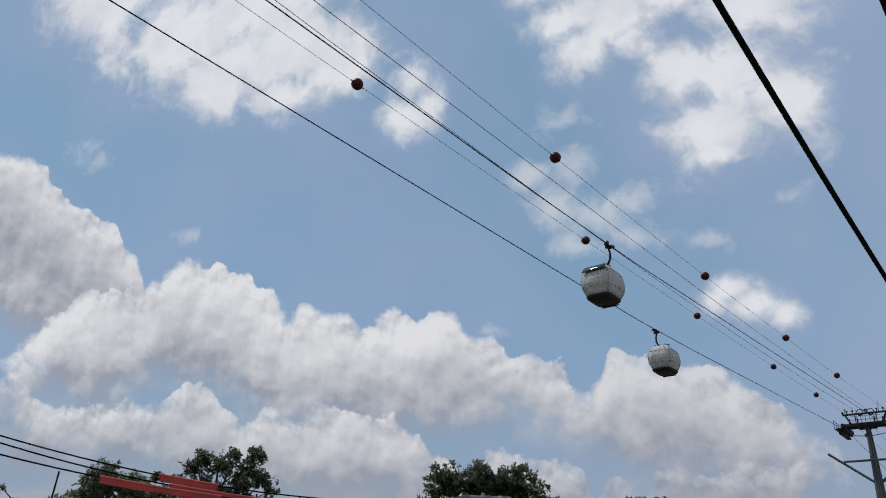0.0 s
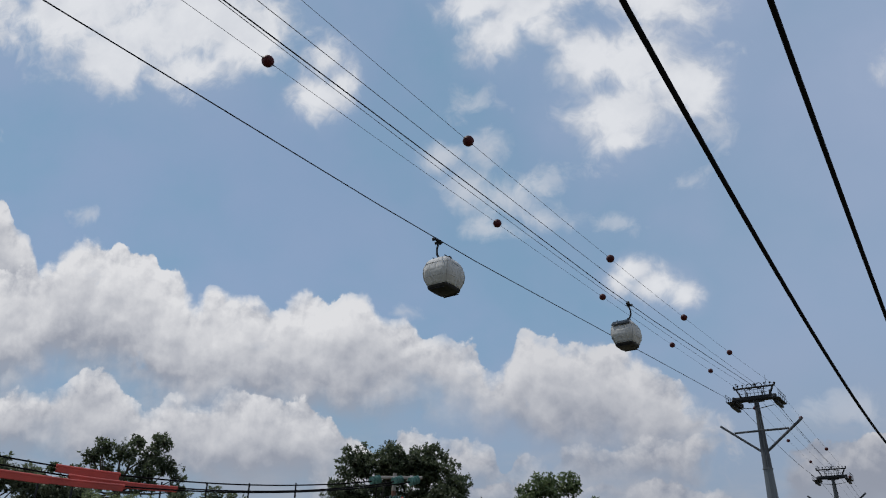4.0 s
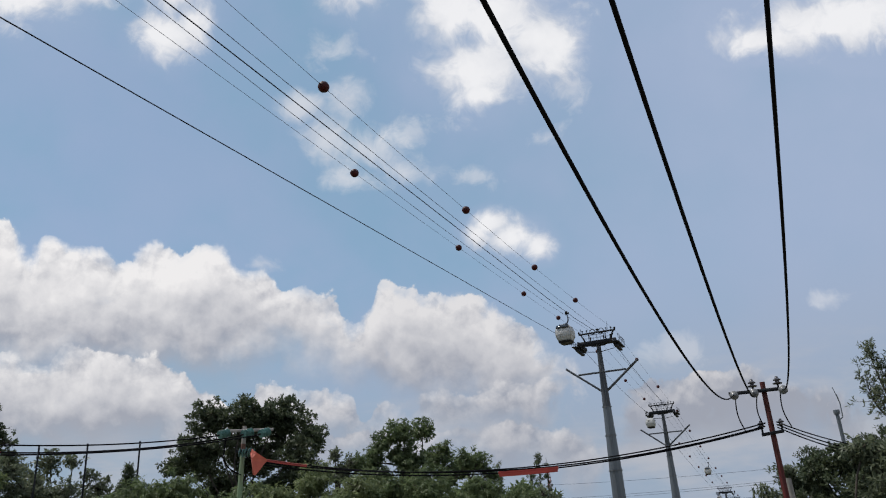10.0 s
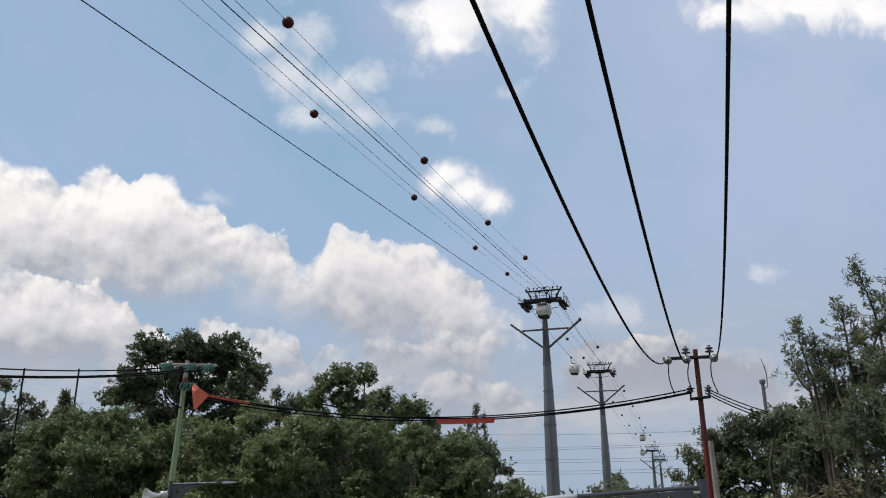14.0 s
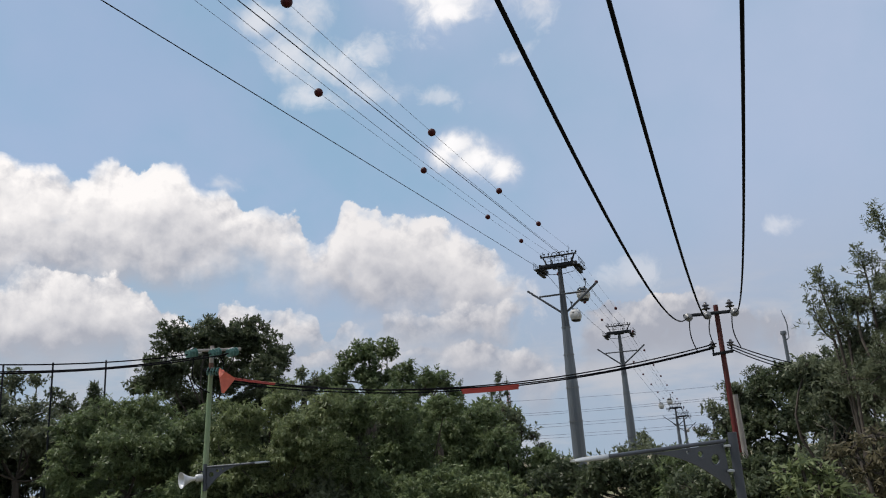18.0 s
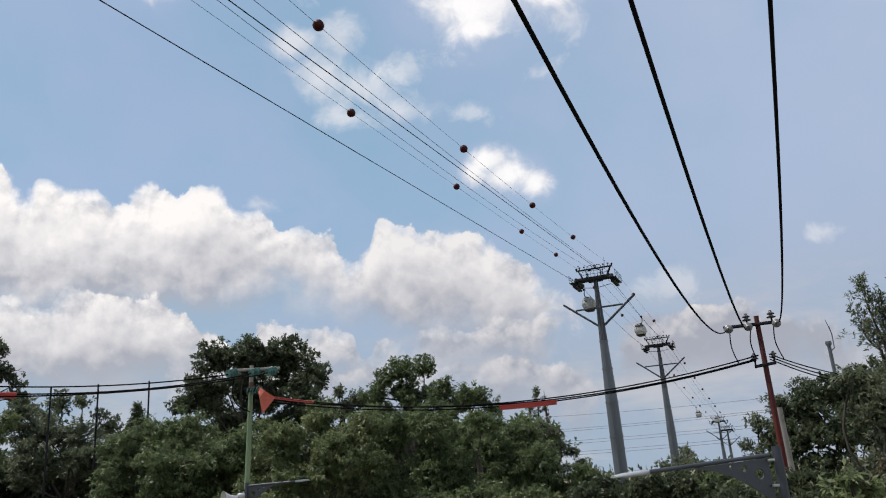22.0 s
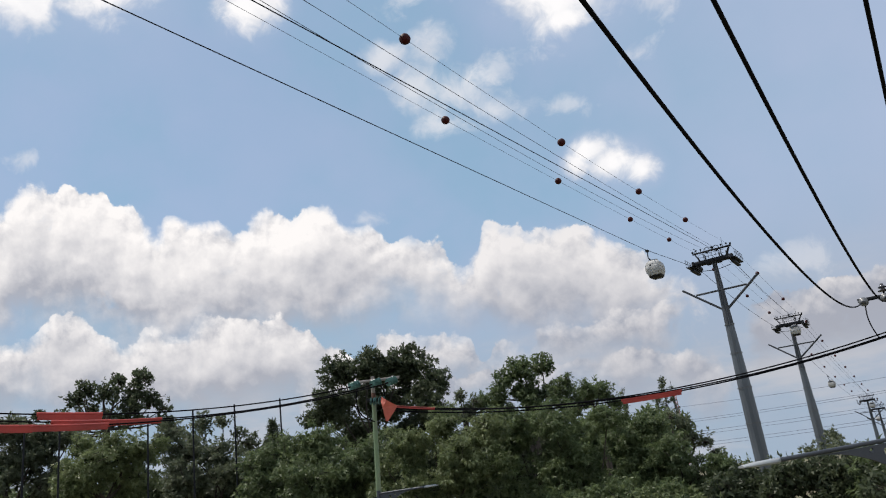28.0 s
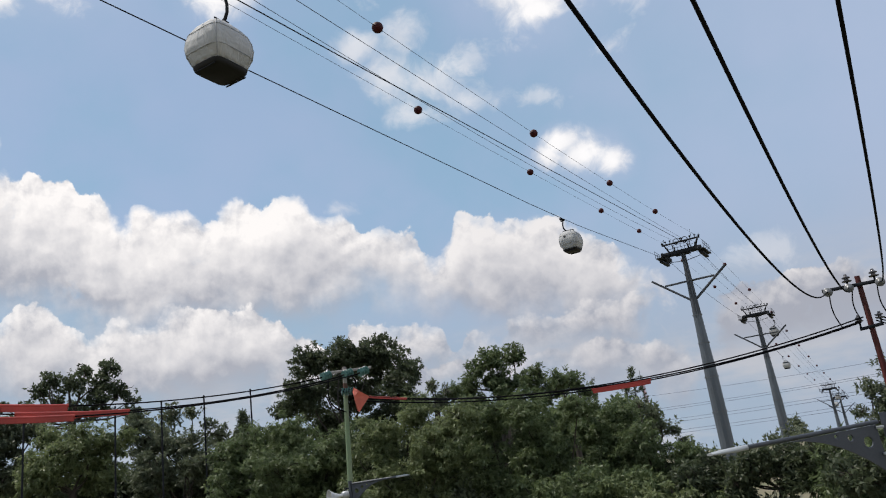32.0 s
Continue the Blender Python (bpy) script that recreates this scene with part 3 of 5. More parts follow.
# ---- cable line: plan ----
LINE_AZ = 41.67
U = Vector((math.sin(radians(LINE_AZ)), math.cos(radians(LINE_AZ)), 0))
N = Vector((math.cos(radians(LINE_AZ)), -math.sin(radians(LINE_AZ)), 0))
FOOT = at(30.88, 106.0)
GAUGE = 2.35
SPEED = 4.31
# towers: metres along the line from the first one, height of the mast's top over the eye
TOWERS = [(-195.0, 16.2), (0.0, 23.44), (60.6, 20.4), (215.7, 6.9), (266.0, 4.0)]


def along(s, off=0.0, h=0.0):
    p = FOOT + U * s + N * off
    return Vector((p.x, p.y, EYE + h))


def span_height(s, tops):
    """Height on a chain of spans; tops: metres along, height, sag of the span that ends there."""
    for (a, ha, _), (b, hb, sag) in zip(tops, tops[1:]):
        if s <= b or b == tops[-1][0]:
            k = (s - a) / (b - a)
            return ha + (hb - ha) * k - 4 * sag * k * (1 - k)


HAUL = [(-330.0, 12.0, 0), (-195.0, 15.84, 0.6), (0.0, 23.25, 0.0), (60.6, 20.3, 0.75), (215.7, 6.6, 1.0), (266.0, 3.7, 0.3), (420.0, -4.0, 1.0)]
NODES = [0.0, -12.0, -24.0, -36.0, -48.0, -58.0, -68.0, -78.0, -88.0, -98.0, -110.0, -125.0, -145.0, -170.0, -195.0]


def dip(x, loads):
    """How far the long span hangs under its cabins at x."""
    y = 0.0
    for s in loads:
        if -195 < s < 0 and -195 < x < 0:
            deep = 1.97 * 4 * -s * (195 + s) / 195 ** 2
            y += deep * (x / s if x > s else (195 + x) / (195 + s))
    return y


def haul_height(s, loads=()):
    return span_height(s, HAUL) - dip(s, loads)


def build_tower(h_top, twin=False):
    """A cable line tower; its origin is the mast's top centre, y along the line."""
    t = empty("cable_tower")
    foot = -(h_top + EYE + 14)
    prof = [(foot, 0.98), (-21.9, 0.90), (-17.3, 0.85), (-12.7, 0.69), (-8.8, 0.57), (-6.56, 0.50), (-3.9, 0.42), (0.0, 0.30)]
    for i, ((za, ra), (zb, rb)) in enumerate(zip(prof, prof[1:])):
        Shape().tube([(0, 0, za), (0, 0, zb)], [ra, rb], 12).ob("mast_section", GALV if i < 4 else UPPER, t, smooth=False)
        if 0 < i < 5 or i == 6:
            Shape().lathe([(ra + 0.09, za - 0.07), (ra + 0.09, za + 0.07)], 16).ob("flange", FLANGE, t)
    # arms in a Y below the head
    Shape().beam((-3.4, 0, -3.93), (-0.3, 0, -3.93), 0.24, 0.24).ob("tie_beam", UPPER, t)
    Shape().beam((0.3, 0, -3.93), (3.4, 0, -3.93), 0.24, 0.24).ob("tie_beam", UPPER, t)
    for sx in (-1, 1):
        Shape().beam((sx * 0.42, 0, -6.55), (sx * 5.1, 0, -2.85), 0.28, 0.30).ob("strut", UPPER, t)
    # head: main beam, catwalk, upper bar
    Shape().beam((-2.6, 0, 0.35), (2.6, 0, 0.35), 0.85, 0.62).ob("head_beam", DARK, t)
    Shape().beam((-1.0, 0, 0.02), (1.0, 0, 0.02), 0.65, 0.3).ob("head_gusset", DARK, t)
    Shape().beam((-2.65, 0, 1.85), (2.65, 0, 1.85), 0.22, 0.22).ob("upper_bar", DARK, t)
    for sx in (-1, 1):
        for yy in (-0.35, 0.35):
            Shape().beam((sx * 1.75, yy, 0.55), (sx * 2.35, yy * 0.4, 1.8), 0.14, 0.14).ob("bracket", DARK, t)
        Shape().beam((sx * 1.2, -0.2, 0.55), (sx * 1.2, -0.1, 1.8), 0.1, 0.1).ob("bracket", DARK, t)
        # sheave trains
        tr = Shape()
        tr.beam((sx * GAUGE, -2.4, 0.05), (sx * GAUGE, 2.4, 0.05), 0.34, 0.46)
        tr.beam((sx * GAUGE, -1.5, -0.28), (sx * GAUGE, 1.5, -0.28), 0.2, 0.2)
        train = tr.ob("sheave_train", DARK, t)
        for k in range(8):
            y = -2.3 + k * 0.657
            Shape().lathe([(0.2, -0.07), (0.25, -0.06), (0.22, 0.0), (0.25, 0.06), (0.2, 0.07)], 14,
                          pose(sx * (GAUGE + 0.14), y, -0.24, 0, 90, 0)).ob("sheave", RUBBER, train)
        # catwalk with rail
        cw = Shape().beam((sx * 2.95, -2.5, -0.32), (sx * 2.95, 2.5, -0.32), 0.75, 0.08)
        for k in range(5):
            cw.tube([(sx * 3.3, -2.4 + k * 1.2, -0.3), (sx * 3.3, -2.4 + k * 1.2, 0.75)], 0.03, 5)
        for z in (0.25, 0.75):
            cw.tube([(sx * 3.3, -2.45, z), (sx * 3.3, 2.45, z)], 0.03, 5)
        cw.ob("catwalk", DARK, t)
        # hoops that carry the inner cables
        ring = []
        for k in range(17):
            w = 2 * math.pi * k / 16
            ring.append((sx * 0.62 + 0.38 * math.cos(w), 0.0, 2.02 + 0.38 * math.sin(w)))
        Shape().tube(ring, 0.055, 6, caps=False).ob("cable_hoop", DARK, t)
        Shape().tube([(sx * 2.1, 0, -0.75), (sx * 0.3, 0, -1.0)], 0.05, 6).ob("stay_rod", DARK, t)
        Shape().lathe([(0.09, 1.95), (0.14, 2.05), (0.14, 2.2), (0.06, 2.28)], 10, pose(sx * 2.6, 0, 0)).ob("cable_clamp", DARK, t)
    for k, x in enumerate((-2.1, -1.45, 0.0, 0.15, 1.35, 2.05)):
        Shape().tube([(x, 0.05, 1.85), (x, 0.05, 2.3)], 0.05, 6).lathe([(0.05, 0), (0.13, 0.03), (0.13, 0.16), (0.05, 0.2)], 10, pose(x, 0.05, 2.2)).ob("bar_fitting", DARK, t)
    for x in (-1.9, -0.95, 0.95, 1.9):
        Shape().lathe([(0.22, -0.06), (0.30, -0.05), (0.26, 0.0), (0.30, 0.05), (0.22, 0.06)], 16, pose(x, -0.32, 0.95, 0, 90, 0)).ob("guide_wheel", RUBBER, t)
    for sx in (-1, 1):
        Shape().beam((sx * 2.75, -1.9, -0.75), (sx * 2.75, 1.9, -0.75), 0.5, 0.28).ob("train_guard", DARK, t)
    gr = Shape()
    for k in range(5):
        gr.tube([(-1.0 + k * 0.5, -0.5, 0.6), (-1.0 + k * 0.5, -0.5, 1.45)], 0.03, 5)
    for z in (1.0, 1.45):
        gr.tube([(-1.7, -0.5, z), (1.7, -0.5, z)], 0.03, 5)
    gr.ob("guard_rail", DARK, t)
    Shape().tube([(1.55, 0, 1.9), (1.6, 0, 3.3)], [0.035, 0.015], 6).ob("lightning_rod", DARK, t)
    Shape().tube([(-2.3, 0, 1.9), (-2.3, 0, 2.5)], 0.03, 6).lathe([(0.03, 0), (0.16, 0.05), (0.03, 0.12)], 8, pose(-2.3, 0, 2.5)).ob("wind_gauge", DARK, t)
    # ladder on the mast
    ld = Shape()
    for sx in (-0.2, 0.2):
        ld.tube([(sx, -1.12, -24), (sx, -0.62, -4), (sx, -0.5, 0)], 0.025, 4)
    ld.ob("ladder", GALV, t)
    return tagged(t, "grey steel cable car tower with Y struts and dark head", "cable tower", "towers of the cable line")


def build_towers():
    for s, h in TOWERS:
        t = build_tower(h)
        t.matrix_world = Matrix.Translation(along(s, 0, h)) @ pose(0, 0, 0, 0, 0, -LINE_AZ)


build_towers()


def line_points(off, height, s0=-330.0, s1=420.0, step=6.0):
    n = int((s1 - s0) / step)
    return [along(s0 + (s1 - s0) * k / n, off, height(s0 + (s1 - s0) * k / n)) for k in range(n + 1)]


ROPES = []


def build_lines():
    for off in (-GAUGE, GAUGE):
        o = empty("haul_rope", Matrix.Translation(along(0, off, 23.25)))
        tagged(o, "dark twisted steel haul rope strung between the towers", "haul rope", "ropes of the cable line")
        base = along(0, off, 23.25)
        for s0, s1, n in ((0.0, 420.0, 60), (-330.0, -195.0, 12)):
            pts = [along(s0 + (s1 - s0) * k / n, off, haul_height(s0 + (s1 - s0) * k / n)) - base for k in range(n + 1)]
            Shape().tube(pts, 0.030, 6).ob("rope_span", ROPE, o)
        pieces = []
        for a, b in zip(NODES, NODES[1:]):
            p = Shape().tube([(0, 0, 0), (0, b - a - 0.03, 0)], 0.030, 6).ob("rope_piece", ROPE, o)
            pieces.append((p, a, b))
        ROPES.append((o, off, pieces))
    tops_d = [(-330.0, 16.0, 0), (-195.0, 20.7, 0), (0.0, 25.81, 1.1), (60.6, 23.0, 0.2), (215.7, 9.2, 1.0), (266.0, 6.2, 0.3), (420.0, -1.0, 1.0)]
    tops_a = [(-330.0, 19.0, 0), (-195.0, 23.3, 0), (0.0, 25.28, 3.3), (60.6, 21.6, 0.3), (215.7, 8.6, 1.2), (266.0, 5.9, 0.3), (420.0, -1.0, 1.0)]
    tops_c = [(-330.0, 21.0, 0), (-195.0, 25.7, 0), (0.0, 25.4, 3.95), (60.6, 22.3, 0.3), (215.7, 8.9, 1.0), (266.0, 6.0, 0.3), (420.0, -1.0, 1.0)]
    tops_b = [(-330.0, 17.0, 0), (-195.0, 21.2, 0), (0.0, 25.4, 1.8), (60.6, 22.3, 0.3), (215.7, 8.9, 1.0), (266.0, 6.0, 0.3), (420.0, -1.0, 1.0)]
    for off, tops, r, name in ((-2.6, tops_d, 0.012, "marker_cable"), (2.6, tops_a, 0.012, "marker_cable"),
                               (-0.62, tops_c, 0.016, "signal_cable"), (0.62, tops_b, 0.018, "signal_cable")):
        o = Shape().tube(line_points(off, lambda s: span_height(s, tops)), r, 5).ob(name, THIN)
        tagged(o, "thin grey cable strung along the tower heads", name.replace("_", " "), "thin cables of the cable line")
    # warning balls
    first = None
    for off, tops, places in ((-2.6, tops_d, [-106.5, -86.1, -64.6, -45.9, -26.4, -11.3, 12.0, 35.2, 55.5, 84.3, 107.2, 129.4, 151.5, 173.6, 195.0, 240.0]),
                              (2.6, tops_a, [-97.0, -76.7, -57.3, -39.8, -23.6, 17.1, 38.7, 64.8, 86.0, 107.3, 127.7, 148.6, 170.0, 192.0, 230.0, 250.0])):
        for s in places:
            p = along(s, off, span_height(s, tops))
            if first is None:
                first = empty("marker_ball")
                prof = [(0.29 * math.sin(math.pi * k / 14) + 0.004, -0.29 * math.cos(math.pi * k / 14)) for k in range(15)]
                Shape().lathe(prof, 20).ob("shell", BALL, first)
                Shape().lathe([(0.294, -0.025), (0.302, 0.0), (0.294, 0.025)], 20).ob("rim", BALL, first)
                Shape().tube([(0, -0.42, 0), (0, 0.42, 0)], 0.03, 6).ob("clamp", DARK, first)
                tagged(first, "dark red round warning ball on a thin cable", "marker ball", "warning balls on the cables")
                first.matrix_world = Matrix.Translation(p) @ pose(0, 0, 0, 0, 0, -LINE_AZ)
            else:
                copy_thing(first, Matrix.Translation(p) @ pose(0, 0, 0, 0, 0, -LINE_AZ))


build_lines()


# ---- cabins ----
def build_cabin(band=False, tag=False, label=""):
    """A hanging cabin in a cloth cover; its origin is the grip on the rope, y along the travel."""
    c = empty("gondola_cabin")
    cx, roof = 0.42, -1.36
    # rounded hull: rings of a soft square, bulging at mid height
    rings = [(-1.78, 0.66, 0.76), (-1.62, 0.77, 0.87), (-1.30, 0.91, 1.00), (-0.95, 0.96, 1.05), (-0.62, 0.92, 1.01), (-0.30, 0.80, 0.89), (-0.10, 0.64, 0.73), (0.0, 0.46, 0.56)]
    s = Shape()
    n = 56
    for z, a, b in rings:
        for k in range(n):
            w = 2 * math.pi * k / n
            cw, sw = math.cos(w), math.sin(w)
            x, y = a * math.copysign(abs(cw) ** 0.45, cw), b * math.copysign(abs(sw) ** 0.45, sw)
            j = 1 + 0.012 * math.sin(5 * w + z * 4) + 0.012 * math.sin(11 * w + z * 9) + 0.008 * math.sin(23 * w - z * 6) * min(1.0, -z)
            s.v.append((cx + x * j, y * j, roof + z))
    for i in range(len(rings) - 1):
        for k in range(n):
            a, b = i * n + k, i * n + (k + 1) % n
            s.f.append((a, b, b + n, a + n))
    s.f.append(tuple(reversed(range(n))))
    s.f.append(tuple((len(rings) - 1) * n + k for k in range(n)))
    s.ob("cloth_cover", FAB, c)
    # underside and its skirt
    f = Shape()
    for z, k1 in ((-1.94, 0.62), (-1.86, 0.72), (-1.74, 0.75)):
        for k in range(n):
            w = 2 * math.pi * k / n
            cw, sw = math.cos(w), math.sin(w)
            f.v.append((cx + k1 * 0.98 * math.copysign(abs(cw) ** 0.4, cw), k1 * 1.12 * math.copysign(abs(sw) ** 0.4, sw), roof + z))
    for i in range(2):
        for k in range(n):
            a, b = i * n + k, i * n + (k + 1) % n
            f.f.append((a, b, b + n, a + n))
    f.f.append(tuple(reversed(range(n))))
    f.f.append(tuple(2 * n + k for k in range(n)))
    f.ob("floor_pan", FLOORB, c)
    for sy in (-1, 1):
        Shape().tube([(cx - 0.50, sy * 0.74, roof - 1.95), (cx + 0.50, sy * 0.74, roof - 1.95)], 0.035, 6).ob("bumper_bar", DARK, c)
    # seams at the corners
    for sx in (-1, 1):
        for sy in (-1, 1):
            pts = []
            for z, a, b in rings:
                q = 0.5 ** 0.225
                pts.append((cx + sx * a * q * 1.012, sy * b * q * 1.012, roof + z))
            Shape().tube(pts, 0.022, 5).ob("seam", SEAM, c)
    # lower hem with ties
    hem = []
    for k in range(n + 1):
        w = 2 * math.pi * k / n
        cw, sw = math.cos(w), math.sin(w)
        hem.append((cx + 0.70 * math.copysign(abs(cw) ** 0.45, cw), 0.80 * math.copysign(abs(sw) ** 0.45, sw), roof - 1.74 + 0.02 * math.sin(9 * w)))
    Shape().tube(hem, 0.024, 5, caps=False).ob("hem_cord", SEAM, c)
    # sewn joints round the cover
    for z, a, b in ((-1.30, 0.91, 1.00), (-0.46, 0.865, 0.955)):
        ring = []
        for k in range(n + 1):
            w = 2 * math.pi * k / n
            cw, sw = math.cos(w), math.sin(w)
            ring.append((cx + a * 1.012 * math.copysign(abs(cw) ** 0.45, cw), b * 1.012 * math.copysign(abs(sw) ** 0.45, sw), roof + z + 0.015 * math.sin(3 * w)))
        Shape().tube(ring, 0.012, 5, caps=False).ob("sewn_joint", SEAM, c)
    if band:
        for sy in (-1, 1):
            b = Shape()
            for z, q in ((-0.46, 1.015), (-0.30, 0.935), (-0.12, 0.800)):
                for x in (-0.70, -0.24, 0.24, 0.70):
                    b.v.append((cx + x * (1 - 0.12 * (z > -0.3)), sy * q, roof + z))
            for i in range(2):
                for k in range(3):
                    a = i * 4 + k
                    b.f.append((a, a + 1, a + 5, a + 4))
            o = b.ob("window_band", GLASS_BAND, c, "dark tinted window strip left uncovered")
            o.modifiers.new("thick", "SOLIDIFY").thickness = 0.05
    if tag:
        Shape().beam((cx - 0.32, -1.01, roof - 0.62), (cx - 0.08, -1.01, roof - 0.62), 0.04, 0.20).ob("tag_sticker", RUBBER, c, "small dark tag on the cover")
    # roof rails, hanger and grip
    for sx in (-0.4, 0.4):
        Shape().tube([(cx + sx, -0.55, roof + 0.06), (cx + sx, 0.55, roof + 0.06)], 0.035, 6).ob("roof_rail", DARK, c)
    Shape().beam((cx - 0.45, 0, roof + 0.10), (cx + 0.45, 0, roof + 0.10), 0.22, 0.12).ob("roof_yoke", DARK, c)
    arm = [(cx + 0.1, 0, roof + 0.14), (cx - 0.2, 0, roof + 0.17), (cx - 0.38, 0, roof + 0.28), (cx - 0.50, 0, roof + 0.52), (cx - 0.51, 0, roof + 0.85), (cx - 0.44, 0, roof + 1.14), (cx - 0.40, 0, roof + 1.36)]
    Shape().tube(arm, [0.07, 0.07, 0.07, 0.066, 0.062, 0.06, 0.06], 8).ob("hanger", DARK, c)
    g = Shape().beam((0.02, -0.30, 0.0), (0.02, 0.30, 0.0), 0.15, 0.15)
    g.beam((-0.22, 0, -0.10), (0.16, 0, -0.05), 0.14, 0.17)
    grip = g.ob("grip", DARK, c)
    for y in (-0.33, 0.33):
        Shape().lathe([(0.07, -0.05), (0.11, -0.05), (0.11, 0.05), (0.07, 0.05)], 10, pose(-0.12, y, 0.02, 0, 90, 0)).ob("guide_roller", RUBBER, grip)
    return tagged(c, label, "cable car", "cabins of the cable line")


CABINS = []


def build_cabins():
    plain = build_cabin(False, False, "round gondola cabin wrapped in light grey cloth")
    banded = build_cabin(True, False, "gondola cabin in creased grey cloth with dark window strip")
    tagged_one = build_cabin(False, True, "round gondola cabin in light grey cloth with a dark tag")
    spacing = 152.4
    used = set()

    def put(src, off, start, way):
        if src in used:
            o = copy_thing(src, Matrix())
        else:
            used.add(src)
            o = src
        CABINS.append((o, off, start, way))

    for k, src in ((0, plain), (1, tagged_one), (2, banded), (3, plain)):
        put(src, -GAUGE, -54.9 + spacing * k, -1)
    for k, src in ((0, banded), (-1, plain), (1, banded), (2, banded)):
        put(src, GAUGE, -70.9 + 153.8 * k, 1)


build_cabins()


# ---- street poles and wires ----
from mathutils.geometry import tessellate_polygon


def pin_insulator(parent, m, mat, k=1.0):
    Shape().lathe([(0.02 * k, -0.12 * k), (0.02 * k, 0.0), (0.13 * k, 0.0), (0.15 * k, 0.03 * k), (0.06 * k, 0.07 * k), (0.06 * k, 0.10 * k), (0.11 * k, 0.11 * k), (0.12 * k, 0.14 * k), (0.05 * k, 0.19 * k), (0.045 * k, 0.24 * k)],
                  14, m).ob("pin_insulator", mat, parent)


def disc_string(parent, start, way, count, mat, k=1.0, step=0.135):
    way = Vector(way).normalized()
    rot = way.to_track_quat("Z", "Y").to_matrix().to_4x4()
    s = Shape().tube([start, Vector(start) + way * (step * (count + 0.3) * k)], 0.018, 6)
    s.ob("string_rod", DARK, parent)
    for i in range(count):
        Shape().lathe([(0.03 * k, 0.0), (0.10 * k, 0.005), (0.125 * k, 0.03 * k), (0.11 * k, 0.045 * k), (0.05 * k, 0.07 * k), (0.03 * k, 0.11 * k)], 16,
                      Matrix.Translation(Vector(start) + way * (0.03 + step * i * k)) @ rot).ob("insulator_disc", mat, parent)


def glass_string(parent, start, way, count):
    """Tension string of thin glass discs with dark caps between them."""
    way = Vector(way).normalized()
    rot = way.to_track_quat("Z", "Y").to_matrix().to_4x4()
    Shape().tube([start, Vector(start) + way * (0.115 * count + 0.05)], 0.03, 8).ob("string_rod", DARK, parent)
    for i in range(count):
        Shape().lathe([(0.04, 0.0), (0.12, 0.006), (0.155, 0.030), (0.150, 0.040), (0.10, 0.032), (0.04, 0.045)], 18,
                      Matrix.Translation(Vector(start) + way * (0.05 + 0.115 * i)) @ rot).ob("insulator_disc", GLASSINS, parent)


def lamp_arm(parent, root, tip, drop, plate_mat, k=1.0):
    """Street lamp arm: pipe, pierced gusset below it, flat head."""
    root, tip = Vector(root), Vector(tip)
    d = tip - root
    length = d.length
    d.normalize()
    up = Vector((0, 0, 1))
    up = (up - d * up.dot(d)).normalized()
    side = d.cross(up)
    m = Matrix((( *d, 0), (*side, 0), (*up, 0), (0, 0, 0, 1))).transposed()
    m.translation = root
    Shape().tube([m @ Vector((-0.02, 0, 0)), m @ Vector((length * 0.82, 0, 0))], 0.038 * k, 10).ob("pipe", plate_mat, parent)
    # gusset with holes
    outline = [(0.02, -0.03)]
    for i in range(13):
        q = i / 12
        outline.append((0.02 + length * 0.60 * (1 - q), -0.035 - drop * q ** 2.2))
    outline[0] = (0.02, -0.03)
    holes = [(length * 0.085, -drop * 0.36, drop * 0.13), (length * 0.185, -drop * 0.21, drop * 0.085), (length * 0.27, -drop * 0.13, drop * 0.055)]
    loops = [[Vector((x, 0, z)) for x, z in outline]]
    for hx, hz, hr in holes:
        loops.append([Vector((hx + hr * math.cos(2 * math.pi * j / 14), 0, hz + hr * math.sin(2 * math.pi * j / 14))) for j in range(14)])
    flat = [v for lp in loops for v in lp]
    tris = tessellate_polygon(loops)
    s = Shape()
    n = len(flat)
    for y in (-0.012, 0.012):
        s.v += [tuple(m @ Vector((v.x, y, v.z))) for v in flat]
    for t in tris:
        s.f.append(tuple(t))
        s.f.append(tuple(i + n for i in reversed(t)))
    base = 0
    for lp in loops:
        c = len(lp)
        for j in range(c):
            a, b = base + j, base + (j + 1) % c
            s.f.append((a, b, b + n, a + n))
        base += c
    s.ob("gusset", plate_mat, parent, smooth=False)
    for hx, hz, hr in holes:
        ring = [m @ Vector((hx + hr * math.cos(2 * math.pi * j / 14), 0, hz + hr * math.sin(2 * math.pi * j / 14))) for j in range(15)]
        Shape().tube(ring, 0.016, 5, caps=False).ob("hole_rim", plate_mat, parent)
    # head
    h = Shape()
    secs = [(0.80, 0.045, 0.04), (0.83, 0.11, 0.04), (0.95, 0.13, 0.036), (1.02, 0.10, 0.018)]
    for q, w, t in secs:
        for a, b in ((-1, -0.6), (-0.8, -1), (0.8, -1), (1, -0.6), (1, 0.2), (0.6, 1), (-0.6, 1), (-1, 0.2)):
            h.v.append(tuple(m @ Vector((length * q, a * w * k, b * t * k))))
    for i in range(3):
        for j in range(8):
            a, b = i * 8 + j, i * 8 + (j + 1) % 8
            h.f.append((a, b, b + 8, a + 8))
    h.f.append(tuple(reversed(range(8))))
    h.f.append(tuple(24 + j for j in range(8)))
    h.ob("lamp_head", PALE, parent, "pale flat lamp head")


RED_FOOT = at(41.93, 27.0)
GREEN_FOOT = at(3.75, 28.0)
LEFT_FOOT = at(-52.0, 24.0)


